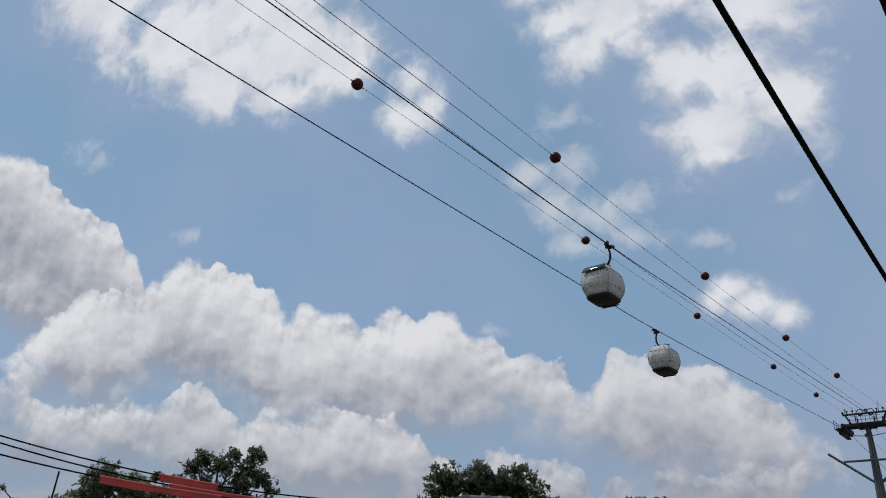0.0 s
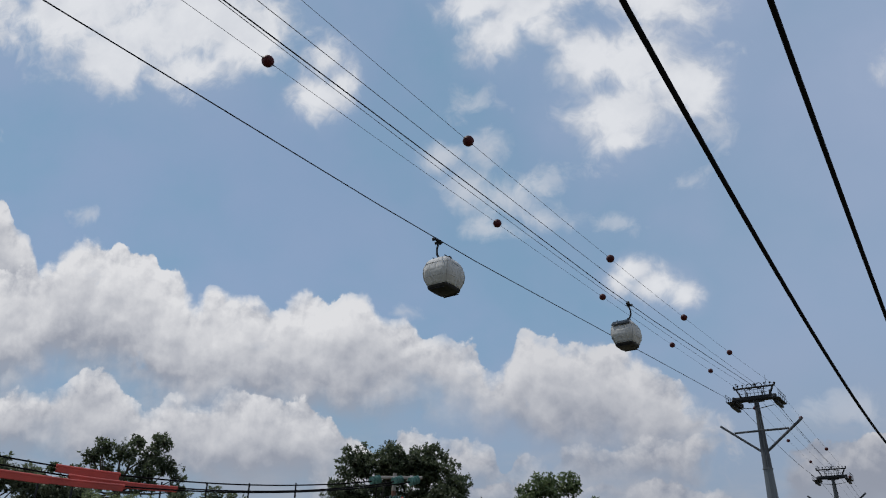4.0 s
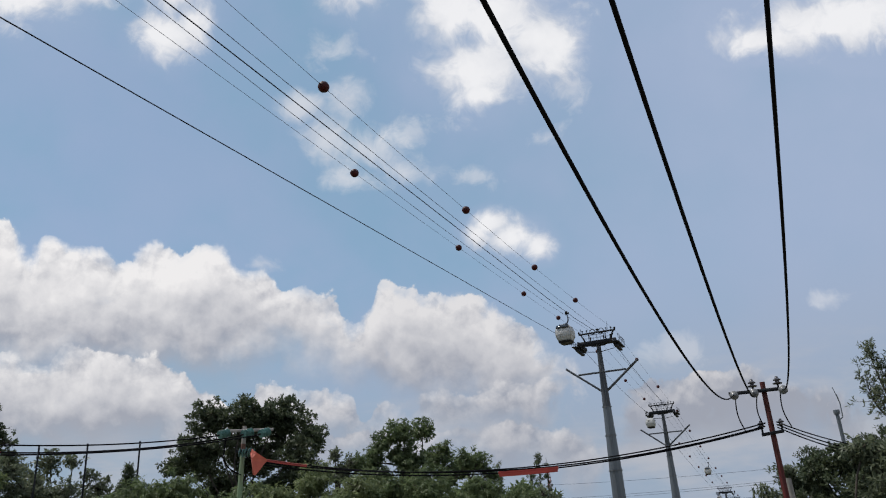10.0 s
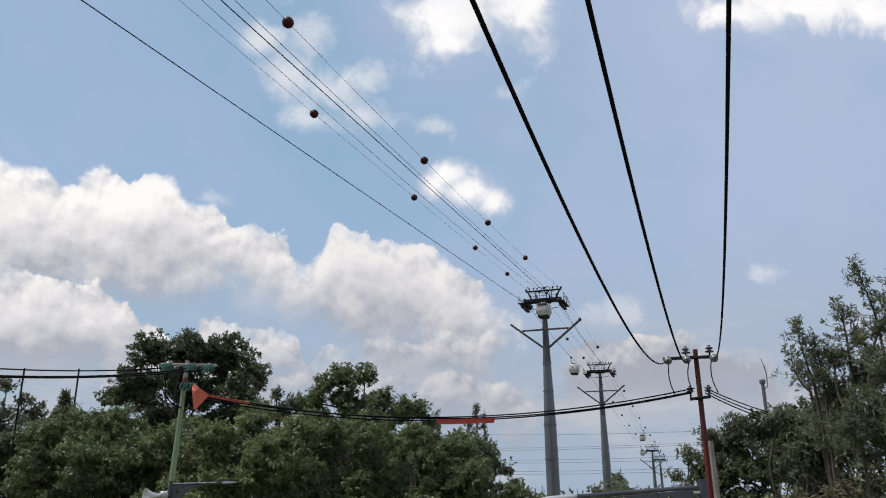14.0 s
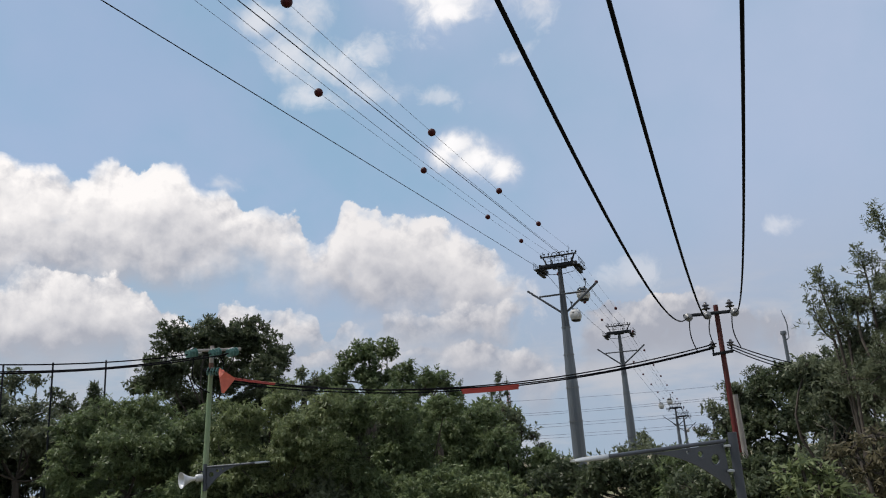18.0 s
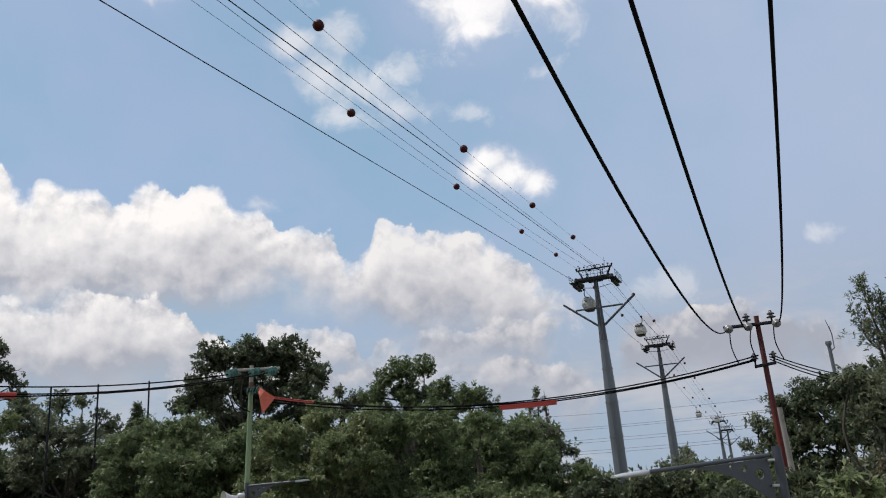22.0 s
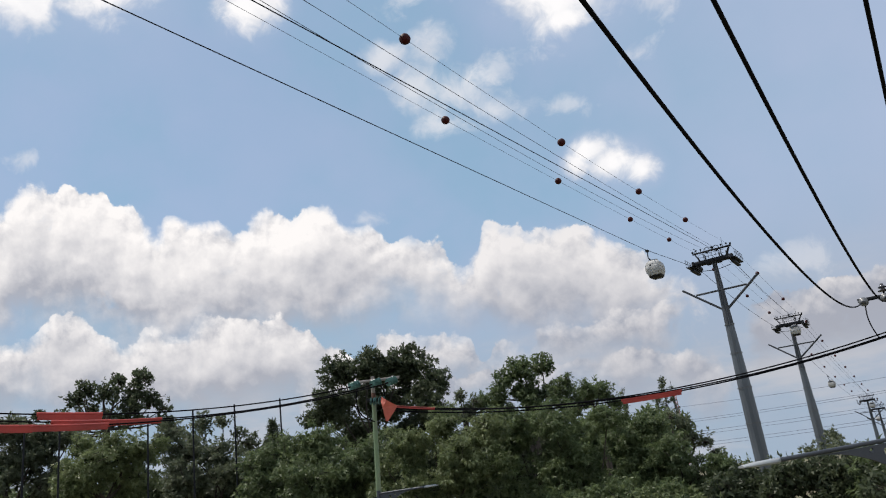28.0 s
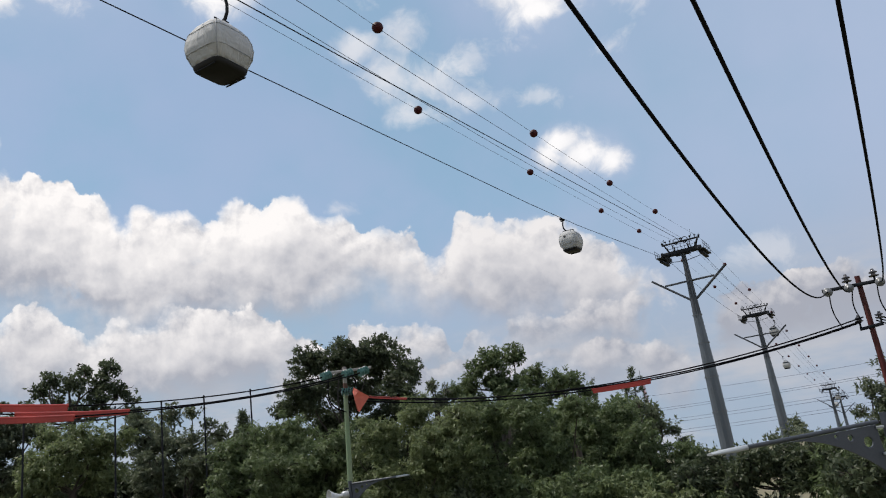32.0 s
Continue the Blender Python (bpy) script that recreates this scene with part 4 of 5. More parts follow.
def on_chord(a, b, az, el):
    """The place where the upright plane through a and b is met at that bearing and elevation."""
    w = Vector((math.sin(radians(az)), math.cos(radians(az))))
    ax, bx = a.xy, b.xy
    d = bx - ax
    k = (ax.x * w.y - ax.y * w.x) / (d.y * w.x - d.x * w.y)
    p = ax + d * k
    return k, EYE + p.length * math.tan(radians(el))


def wire_curve(a, b, mid, end=None, k_to=1.0, n=40):
    """A sagging wire from a towards b through one or two (bearing, elevation) marks."""
    k1, z1 = on_chord(a, b, *mid)
    k2, z2 = on_chord(a, b, *end) if end else (1.0, b.z)
    m = np.array([[k1, k1 * k1], [k2, k2 * k2]])
    c1, c2 = np.linalg.solve(m, np.array([z1 - a.z, z2 - a.z]))

    def place(k):
        p = a.lerp(b, k)
        return Vector((p.x, p.y, a.z + c1 * k + c2 * k * k))

    return place


def build_red_pole():
    t = empty("utility_pole", Matrix.Translation((RED_FOOT.x, RED_FOOT.y, 0)))
    z0 = EYE
    toward = -Vector((RED_FOOT.x, RED_FOOT.y, 0)).normalized()
    right = Vector((math.cos(radians(41.93)), -math.sin(radians(41.93)), 0))

    def P(side, h, front=0.0):
        return right * side + toward * front + Vector((0, 0, z0 + h))

    Shape().tube([(0, 0, 0), P(0, 3.98)], [0.120, 0.085], 8).ob("pole", REDPOLE, t)
    Shape().beam(P(-1.10, 3.70, 0.12), P(0.68, 3.68, 0.12), 0.09, 0.11).ob("crossarm", DARK, t)
    Shape().beam(P(-0.34, 2.28, 0.1), P(0.34, 2.34, 0.1), 0.1, 0.1).ob("lower_bracket", DARK, t)
    for sd in (-0.30, 0.30):
        Shape().tube([P(sd, 2.3, 0.1), P(sd, 2.6, 0.1)], 0.03, 6).ob("bracket_stud", DARK, t)
        pin_insulator(t, Matrix.Translation(P(sd, 2.52, 0.1)), BROWNINS, 0.9)
    for sd, h in ((-0.32, 3.78), (0.46, 3.78)):
        pin_insulator(t, Matrix.Translation(P(sd, h + 0.06, 0.12)), BROWNINS, 1.05)
        Shape().tube([P(sd, h - 0.05, 0.12), P(sd, h + 0.1, 0.12)], 0.03, 6).ob("pin", DARK, t)
    for sd in (-0.93, -0.31, 0.58):
        disc_string(t, P(sd, 3.62, 0.2), toward + Vector((0, 0, -0.1)), 2, DISC, 1.15)
    tagged(t, "dark red utility pole with crossarm, insulators and black cables", "utility pole", "street utility poles")

    # the old post that leans behind it
    c = Shape().tube([at(42.35, 29.0, -6.4), at(42.25, 29.0, 29 * math.tan(radians(1.9)))], [0.15, 0.11], 12).ob("concrete_post", CONC)
    tagged(c, "cut-off grey concrete post standing behind a red pole", "post")


build_red_pole()


def build_green_pole():
    foot = at(2.95, 28.0)
    t = empty("utility_pole", Matrix.Translation((foot.x, foot.y, 0)))
    top = at(3.78, 28.0, 28 * math.tan(radians(7.95)))
    axis = top - Vector((foot.x, foot.y, 0))
    right = Vector((math.cos(radians(3.78)), -math.sin(radians(3.78)), 0))
    base = Vector((foot.x, foot.y, 0))

    def P(az, el, front=0.0):
        r = 28.0 - front
        return at_el(az, el, r) - base

    Shape().tube([(0, 0, 0), axis * 0.60, axis * 0.905], [0.115, 0.098, 0.080], 12).ob("pole", GREENPOLE, t)
    Shape().tube([axis * 0.905, axis * 0.94], [0.083, 0.080], 12).ob("rusty_band", RUST, t)
    Shape().tube([axis * 0.94, axis], [0.076, 0.070], 12).ob("pole_top", CONC, t)
    Shape().beam(P(2.1, 7.62, 0.15), P(5.85, 7.66, 0.15), 0.10, 0.10).ob("crossarm", CONC, t)
    left = Vector((-0.88, -0.55, -0.30))
    for az in (2.85, 4.50, 5.72):
        glass_string(t, P(az - 0.1, 7.55, 0.28), left, 4)
    for az in (3.35, 3.75, 4.1):
        glass_string(t, P(az, 6.12, 0.2), (0.9, -0.3, -0.15), 2)
    Shape().beam(P(3.2, 6.2, 0.12), P(4.2, 6.2, 0.12), 0.08, 0.1).ob("lower_bracket", DARK, t)
    loop = []
    for k in range(15):
        q = k / 14
        loop.append(P(2.5 + 1.15 * q + 0.0 - 0.55 * math.sin(math.pi * q), 7.3 - 2.75 * q ** 0.75 - 0.25 * math.sin(math.pi * q), 0.15))
    Shape().tube(loop, 0.022, 6).ob("jumper_cable", CABLE, t)
    Shape().tube([P(4.2, 7.4, 0.15), P(4.55, 6.8, 0.15), P(4.6, 6.2, 0.15)], 0.018, 5).ob("jumper_cable", CABLE, t)
    for el in (-1.35, -0.95):
        p = P(3.32, el, 0.0)
        Shape().lathe([(0.135, -0.03), (0.135, 0.03)], 14, Matrix.Translation(p)).ob("clamp_band", DARK, t)
    tagged(t, "green painted utility pole with glass insulators and leaning slightly", "utility pole", "street utility poles")

    lamp = empty("street_lamp", Matrix.Translation(base))
    Shape().beam(P(3.42, -0.45, 0.18), P(3.42, -2.3, 0.18), 0.12, 0.1).ob("mounting_plate", PLATE, lamp)
    lamp_arm(lamp, P(3.5, -0.68, 0.2), P(7.75, -0.60, 1.0), 0.72, PLATE, 1.0)
    tagged(lamp, "grey street lamp arm with pierced gusset on a pole", "street lamp", "street lamps")

    horn = empty("loudspeaker", Matrix.Translation(base))
    m = Matrix.Translation(P(2.75, -1.40, 0.25)) @ Vector((-1, -0.35, -0.05)).to_track_quat("Z", "Y").to_matrix().to_4x4()
    Shape().lathe([(0.06, -0.02), (0.075, 0.1), (0.13, 0.26), (0.23, 0.42), (0.28, 0.48), (0.262, 0.48), (0.21, 0.41), (0.06, 0.24)], 24, m).ob("horn", SPEAK, horn)
    Shape().lathe([(0.08, -0.26), (0.13, -0.24), (0.13, -0.04), (0.07, 0.0)], 16, m).ob("driver", PALE, horn)
    Shape().beam(P(2.85, -1.45, 0.22), P(3.3, -1.4, 0.12), 0.07, 0.07).ob("bracket", PALE, horn)
    tagged(horn, "silver horn loudspeaker clamped to a green pole", "loudspeaker")

    # orange cover hanging at the pole
    f = Shape()
    pts = [P(4.28, 6.02, 0.35), P(4.36, 6.33, 0.30), P(4.75, 6.02, 0.62), P(5.48, 5.52, 0.42), P(4.66, 4.48, 0.55), P(4.52, 4.55, 0.35), P(4.38, 5.62, 0.62)]
    f.v = [tuple(p) for p in pts]
    f.f = [(0, 1, 2), (0, 2, 6), (6, 2, 3), (6, 3, 4), (6, 4, 5), (0, 6, 5)]
    flag = empty("warning_flag", Matrix.Translation(base))
    o = f.ob("sheet", FLAGC, flag, smooth=False)
    o.modifiers.new("thick", "SOLIDIFY").thickness = 0.025
    Shape().tube([P(4.3, 6.3, 0.3), P(3.9, 6.15, 0.15)], 0.015, 5).ob("tie", CABLE, flag)
    tagged(flag, "folded orange plastic cover hanging beside a green pole", "safety cover")


build_green_pole()


def cover(place, k0, k1, thick, label):
    """A stiff line cover: ridge over the wire and two hanging flanges."""
    n = 8
    t = empty("line_cover")
    pts = [place(k0 + (k1 - k0) * i / n) for i in range(n + 1)]
    Shape().tube([p + Vector((0, 0, 0.01)) for p in pts], thick * 0.34, 8).ob("ridge", ORANGE, t)
    d = (pts[-1] - pts[0]).normalized()
    side = d.cross(Vector((0, 0, 1))).normalized()
    for sg in (-1, 1):
        off = side * (sg * thick * 0.30) + Vector((0, 0, -thick * 0.55))
        s = Shape().sweep([p + off for p in pts], 0.02, thick * 0.95)
        s.ob("flange", ORANGE, t)
    for p in (pts[0], pts[-1]):
        Shape().tube([p - d * 0.03, p + d * 0.03], thick * 0.42, 8).ob("end_collar", ORANGE, t)
    tagged(t, label, "line cover", "orange covers on the wires")


def chord_k(a, b, az):
    return on_chord(a, b, az, 0.0)[0]


def build_street_wires():
    # to the next pole along the street, out of sight
    ends = []
    for az, mid, end in ((2.1, (-15.5, 7.03), (-29.76, 8.55)), (3.9, (-15.0, 6.50), (-29.63, 8.10)), (5.1, (-17.5, 6.40), (-29.43, 7.41))):
        a = at_el(az, 7.35, 27.7)
        b = LEFT_FOOT.copy()
        b.z = a.z
        place = wire_curve(a, b, mid, end)
        k_to = 1.0
        o = Shape().tube([place(k_to * i / 50) for i in range(51)], 0.024, 6).ob("street_wire", CABLE)
        tagged(o, "black street wire with orange covers on part of it", "wire", "street wires")
        ends.append((a, b, place))
    (a, b, top), (a2, b2, mid_w), (a3, b3, low) = ends
    cover(top, chord_k(a, b, -19.63), chord_k(a, b, -15.7), 0.15, "orange line cover clipped over a street wire")
    cover(mid_w, chord_k(a2, b2, -18.75), chord_k(a2, b2, -15.15), 0.15, "orange line cover clipped over a street wire")
    cover(mid_w, chord_k(a2, b2, -15.2), chord_k(a2, b2, -11.8), 0.12, "orange line cover clipped over a street wire")
    cover(low, chord_k(a3, b3, -20.0), chord_k(a3, b3, -15.3), 0.13, "orange line cover clipped over a street wire")
    cover(low, chord_k(a3, b3, -23.4), chord_k(a3, b3, -19.9), 0.15, "orange line cover clipped over a street wire")
    # the pole that carries them
    t = empty("utility_pole", Matrix.Translation((LEFT_FOOT.x, LEFT_FOOT.y, 0)))
    zt = max(w(1.0).z for _, _, w in ends) + 0.2
    Shape().tube([(0, 0, 0), (0, 0, zt)], [0.15, 0.11], 12).ob("pole", GREENPOLE, t)
    Shape().beam((-0.8, -0.5, zt - 0.3), (0.8, 0.5, zt - 0.3), 0.1, 0.1).ob("crossarm", CONC, t)
    tagged(t, "green painted utility pole with a plain crossarm", "utility pole", "street utility poles")

    # between the green and the red pole
    for az0, el0, mid, az1, el1 in ((4.2, 5.75, (22.4, 3.86), 41.3, 5.36), (4.2, 5.55, (22.4, 3.95), 41.6, 5.62), (4.3, 5.35, (22.4, 3.70), 41.4, 5.30)):
        a, b = at_el(az0, el0, 27.8), at_el(az1, el1, 26.8)
        place = wire_curve(a, b, mid)
        o = Shape().tube([place(i / 50) for i in range(51)], 0.024, 6).ob("street_wire", CABLE)
        tagged(o, "black street wire sagging between two poles", "wire", "street wires")
        if el0 == 5.75:
            cover(place, chord_k(a, b, 5.3), chord_k(a, b, 8.3), 0.055, "orange sleeve on a street wire beside a pole")
        if el0 == 5.35:
            cover(place, chord_k(a, b, 22.5), chord_k(a, b, 26.8), 0.12, "orange line cover clipped over a street wire")
    # on past the red pole
    for k, (el0, el1) in enumerate(((5.62, 3.55), (5.45, 3.25), (5.25, 3.0))):
        a, m_, b = at_el(42.3, el0, 27.0), at_el(46.9, el1, 29.5), at_el(51.0, el1 - 0.9, 33.0)
        pts = []
        for i in range(31):
            q = i / 30
            p = a * ((1 - q) * (1 - 2 * q)) + m_ * (4 * q * (1 - q)) + b * (q * (2 * q - 1))
            pts.append(p)
        o = Shape().tube(pts, 0.022, 6).ob("street_wire", CABLE)
        tagged(o, "black street wire running into a dark tree", "wire", "street wires")
    # thick cables that come down from overhead to the red pole
    back = []
    for az_el, phi, slope, curve in (((39.82, 7.68), 42.30, 0.1835, 0.00701), ((41.32, 7.64), 42.28, 0.1788, 0.00729), ((43.28, 7.72), 42.18, 0.1313, 0.00520)):
        p0 = at_el(az_el[0], az_el[1], 26.8)
        pts = []
        for i in range(90):
            s = 46.0 * (i / 89) ** 1.4
            if s < 30:
                dz = -slope * s + curve * s * s
            else:
                dz = -slope * 30 + curve * 900 + (2 * curve * 30 - slope) * (s - 30)
            pts.append(Vector((p0.x - math.sin(radians(phi)) * s, p0.y - math.cos(radians(phi)) * s, p0.z + dz)))
        o = Shape().tube(pts, 0.0195, 8).ob("overhead_cable", CABLE)
        tagged(o, "thick black cable sweeping down to a red utility pole", "cable", "overhead cables")
        back.append(pts[-1])
    # the mast behind that holds them up
    c = (back[0] + back[2]) / 2
    t = empty("utility_pole", Matrix.Translation((c.x, c.y, 0)))
    zt = max(p.z for p in back) + 0.4
    Shape().tube([(0, 0, 0), (0, 0, zt)], [0.35, 0.16], 14).ob("pole", GALV, t)
    for p in back:
        Shape().beam((0, 0, p.z + 0.05), (p.x - c.x, p.y - c.y, p.z + 0.05), 0.12, 0.12).ob("crossarm", DARK, t)
    tagged(t, "tall grey steel utility pole with short arms", "utility pole", "street utility poles")
    # jumpers at the red pole
    for az0, az1, el1 in ((39.98, 40.25, 5.10), (41.42, 41.45, 5.45), (42.95, 43.2, 5.2)):
        a, b = at_el(az0, 7.5, 26.75), at_el(az1, el1, 26.75)
        pts = []
        for i in range(13):
            q = i / 12
            p = a.lerp(b, q)
            w = at_el(az0 + 0.25, 6.2, 26.75) - a.lerp(b, 0.5)
            pts.append(p - w * 0.0 + Vector((math.cos(radians(41)), -math.sin(radians(41)), 0)) * (-0.09 * math.sin(math.pi * q)))
        o = Shape().tube(pts, 0.019, 6).ob("jumper_wire", CABLE)
        tagged(o, "short black jumper hanging between insulator and street wire", "wire", "jumpers at the red pole")


build_street_wires()


def build_near_lamp():
    mast = at(41.62, 11.0)
    t = empty("street_lamp", Matrix.Translation((mast.x, mast.y, 0)))
    base = Vector((mast.x, mast.y, 0))
    top = -0.13
    Shape().beam((0, 0, 0), (0, 0, EYE + top), 0.12, 0.12, up=(mast.x, mast.y, 0)).ob("mast", PLATE, t)
    lamp_arm(t, at(41.0, 10.9, -0.235) - base, at(30.5, 9.6, -0.335) - base, 0.60, PLATE, 0.72)
    for h in (-0.30, -0.62):
        Shape().beam(at(41.35, 10.9, h) - base, at(40.9, 10.88, h) - base, 0.1, 0.03).ob("bolt_tab", PALE, t)
    tagged(t, "dark grey street lamp with pierced gusset and pale head", "street lamp", "street lamps")


build_near_lamp()


def build_background():
    # tall posts of a ball-catching net
    first = None
    for az, el in ((-3.39, 7.07), (-6.71, 6.94), (-9.64, 6.80), (-12.7, 6.75), (-18.3, 6.7), (-20.4, 6.7), (-22.9, 6.72), (-25.9, 6.88)):
        p = at_el(az, el, 38.0)
        z0 = ground_z(p.x, p.y)
        o = Shape().tube([(0, 0, 0), (0, 0, p.z - z0)], [0.050, 0.040], 8).ob("net_post", DARK)
        o.matrix_world = Matrix.Translation((p.x, p.y, z0))
        tagged(o, "tall thin dark post standing before the trees", "post", "net posts")
    # chimney-like grey mast with aerial
    p = at_el(46.15, 6.0, 60.0)
    t = empty("aerial_mast", Matrix.Translation((p.x, p.y, 0)))
    Shape().tube([(0, 0, 0), (0, 0, p.z - 0.3)], 0.13, 12).ob("mast", GALV, t)
    Shape().lathe([(0.20, p.z - 0.3), (0.23, p.z - 0.15), (0.20, p.z)], 12).ob("cap", GALV, t)
    Shape().tube([(0.1, 0, p.z - 0.7), (0.45, 0, p.z - 0.5), (0.5, 0, p.z + 0.5), (0.35, 0, p.z + 1.1)], 0.045, 6).ob("aerial_arm", GALV, t)
    Shape().tube([(0.35, 0, p.z + 1.0), (0.15, 0, p.z + 1.6)], 0.02, 5).ob("aerial", DARK, t)
    tagged(t, "grey mast with a small aerial above dark trees", "mast")
    # red and white lattice mast far off
    p = at_el(26.0, 3.9, 170.0)
    t = empty("lattice_mast", Matrix.Translation((p.x, p.y, 0)))
    LAT = material("mast_paint", (0.34, 0.10, 0.08), 0.6, 0.0, 0.3, 1.0)
    hgt = p.z
    for k in range(3):
        w = 2 * math.pi * k / 3
        Shape().tube([(0.9 * math.cos(w), 0.9 * math.sin(w), 0), (0.25 * math.cos(w), 0.25 * math.sin(w), hgt)], 0.06, 5).ob("leg", LAT, t)
    br = Shape()
    for i in range(16):
        z = hgt * i / 16
        q = 0.9 - 0.65 * i / 16
        for k in range(3):
            w0, w1 = 2 * math.pi * k / 3, 2 * math.pi * (k + 1) / 3
            br.tube([(q * math.cos(w0), q * math.sin(w0), z), (q * math.cos(w1), q * math.sin(w1), z + hgt / 16)], 0.03, 4)
    br.ob("bracing", LAT, t)
    tagged(t, "thin red lattice mast far behind the trees", "mast")
    # power lines across the far sky
    for k, (e0, e1) in enumerate(((2.75, 2.35), (1.55, 1.75), (1.38, 1.62), (0.72, 0.80), (0.52, 0.58), (-0.1, 0.0), (-0.3, -0.22))):
        a, b = at_el(12.0, e0 + 0.55, 520.0), at_el(58.0, e1 + 0.75, 520.0)
        m_ = at_el(33.0, (e0 + e1) / 2, 478.0)
        pts = []
        for i in range(41):
            q = i / 40
            pts.append(a * ((1 - q) * (1 - 2 * q)) + m_ * (4 * q * (1 - q)) + b * (q * (2 * q - 1)))
        o = Shape().tube(pts, 0.075, 4).ob("power_line", THIN)
        tagged(o, "thin far power line crossing the pale sky", "power line", "far power lines")


build_background()


# ---- trees: lobes of each crown as bearing, elevation and angular radius ----
DARK_TREE = [(1.3, 8.4, 1.58), (3.7, 8.6, 1.86), (6.2, 8.5, 1.89), (8.3, 7.2, 1.40), (0.8, 6.1, 1.70), (4.6, 6.2, 2.65), (7.9, 5.0, 2.04), (-0.9, 5.4, 1.05), (2.4, 3.8, 2.24), (5.8, 3.3, 1.98)]
ROUND_SIDE = [(17.7, 5.0, 0.94), (18.4, 5.7, 0.64), (14.9, 5.4, 0.84), (13.1, 5.6, 0.75), (11.9, 5.0, 0.75), (20.1, 4.8, 0.94), (10.9, 4.4, 0.74), (16.1, 4.1, 1.26), (13.5, 3.9, 1.08), (18.7, 4.0, 1.19)]
HEDGE_TOP = [(42.7, 1.3, 1.10), (44.1, 2.8, 1.09), (46.2, 3.4, 0.99), (47.7, 3.5, 0.98), (49.1, 3.6, 1.25), (50.7, 3.9, 1.30), (43.3, 1.4, 1.41), (46.7, 1.9, 1.66), (49.5, 2.0, 1.61), (41.6, -0.1, 1.18)]
ROUND_TREE = [(15.2, 7.0, 1.28), (16.8, 7.1, 1.11), (13.9, 6.3, 0.93), (15.6, 5.3, 1.27), (17.3, 5.2, 0.76), (13.0, 5.0, 0.84)]
SIDE_TREE = [(20.8, 4.5, 1.02), (19.6, 4.1, 0.93), (21.8, 3.6, 0.68), (18.8, 5.1, 0.43)]
SPRIG_TREE = [(10.2, 5.6, 0.54), (11.3, 5.1, 0.50), (10.8, 4.1, 0.82), (9.6, 4.3, 0.73)]
FRONT_A = [(-4.9, 2.2, 1.57), (-3.1, 2.9, 1.80), (-0.9, 3.4, 1.78), (-1.5, 0.5, 2.71), (-4.7, -0.4, 2.39), (2.6, 1.8, 2.29), (1.2, -0.4, 2.58)]
FRONT_B = [(6.2, 2.4, 2.18), (8.7, 3.7, 1.62), (9.5, 1.0, 2.41), (5.8, -0.7, 2.89), (9.9, -1.8, 2.75), (12.1, 2.9, 1.73)]
FRONT_C = [(14.2, 2.4, 2.16), (17.2, 2.9, 1.77), (13.2, -0.8, 3.04), (17.9, -0.3, 2.90), (21.1, 2.6, 1.52), (16.5, -2.6, 2.43)]
FRONT_D = [(21.8, 1.1, 2.02), (24.0, 1.6, 1.26), (22.0, -1.8, 2.69), (25.1, -0.5, 1.75), (26.1, -2.6, 1.85), (28.3, -1.9, 1.48), (29.6, -2.7, 1.22)]
LEFT_TREE = [(-13.1, 9.4, 0.74), (-14.6, 9.3, 0.62), (-13.6, 8.4, 0.96), (-15.4, 8.6, 0.93), (-16.7, 8.8, 0.71), (-17.4, 8.1, 0.69), (-16.9, 9.2, 0.28), (-12.4, 7.8, 0.89), (-13.9, 7.0, 1.52), (-15.9, 6.8, 1.34), (-11.7, 7.1, 0.52), (-11.5, 6.2, 0.66), (-19.6, 7.2, 0.40), (-18.2, 7.2, 0.48), (-20.4, 6.9, 0.33)]
LEFT_BACK = [(-11.3, 5.8, 0.74), (-5.9, 4.0, 0.93), (-3.5, 3.5, 0.78), (-9.0, 5.7, 0.91), (-7.6, 5.8, 0.65), (-9.8, 4.8, 0.97), (-6.5, 4.8, 0.54), (-10.9, 5.5, 0.74)]
LEFT_LOW_A = [(-21.2, 6.2, 1.16), (-19.0, 5.7, 1.20), (-23.1, 6.9, 1.26), (-17.5, 5.7, 0.88), (-19.8, 4.9, 1.70), (-21.4, 3.9, 1.73), (-18.8, 2.6, 1.78), (-22.9, 3.4, 1.83), (-23.7, 5.6, 1.23)]
LEFT_LOW_B = [(-13.0, 4.2, 1.43), (-16.2, 3.8, 1.88), (-15.0, 4.6, 1.40), (-13.7, 2.5, 1.92), (-17.4, 2.4, 1.82), (-16.8, 4.9, 1.02)]
LEFT_LOW_C = [(-10.6, 3.9, 1.66), (-8.3, 3.5, 1.50), (-10.3, 1.8, 2.00), (-6.8, 2.3, 1.70), (-4.8, 2.8, 1.08), (-6.8, 0.6, 1.86), (-11.3, 5.2, 0.92)]
FAR_LEFT = [(-20.8, 6.8, 0.55), (-22.8, 6.0, 0.57), (-23.7, 5.3, 0.72), (-25.3, 4.6, 0.95), (-28.9, 5.5, 0.30), (-29.9, 4.8, 0.89), (-28.7, 3.9, 1.20), (-19.9, 5.9, 0.69)]
HEDGE = [(44.2, 2.4, 1.32), (46.0, 2.8, 1.22), (47.3, 2.5, 1.05), (43.1, -0.2, 1.95), (45.7, 0.2, 2.09), (44.2, -2.5, 2.10), (47.7, -0.5, 1.86), (41.3, -2.0, 1.57), (47.9, 1.8, 1.12)]
HEDGE_THIN = [(42.3, 2.2, 0.95), (40.7, 0.9, 0.80), (41.5, 0.3, 1.03), (39.8, -0.5, 0.56), (40.4, -1.6, 0.95)]
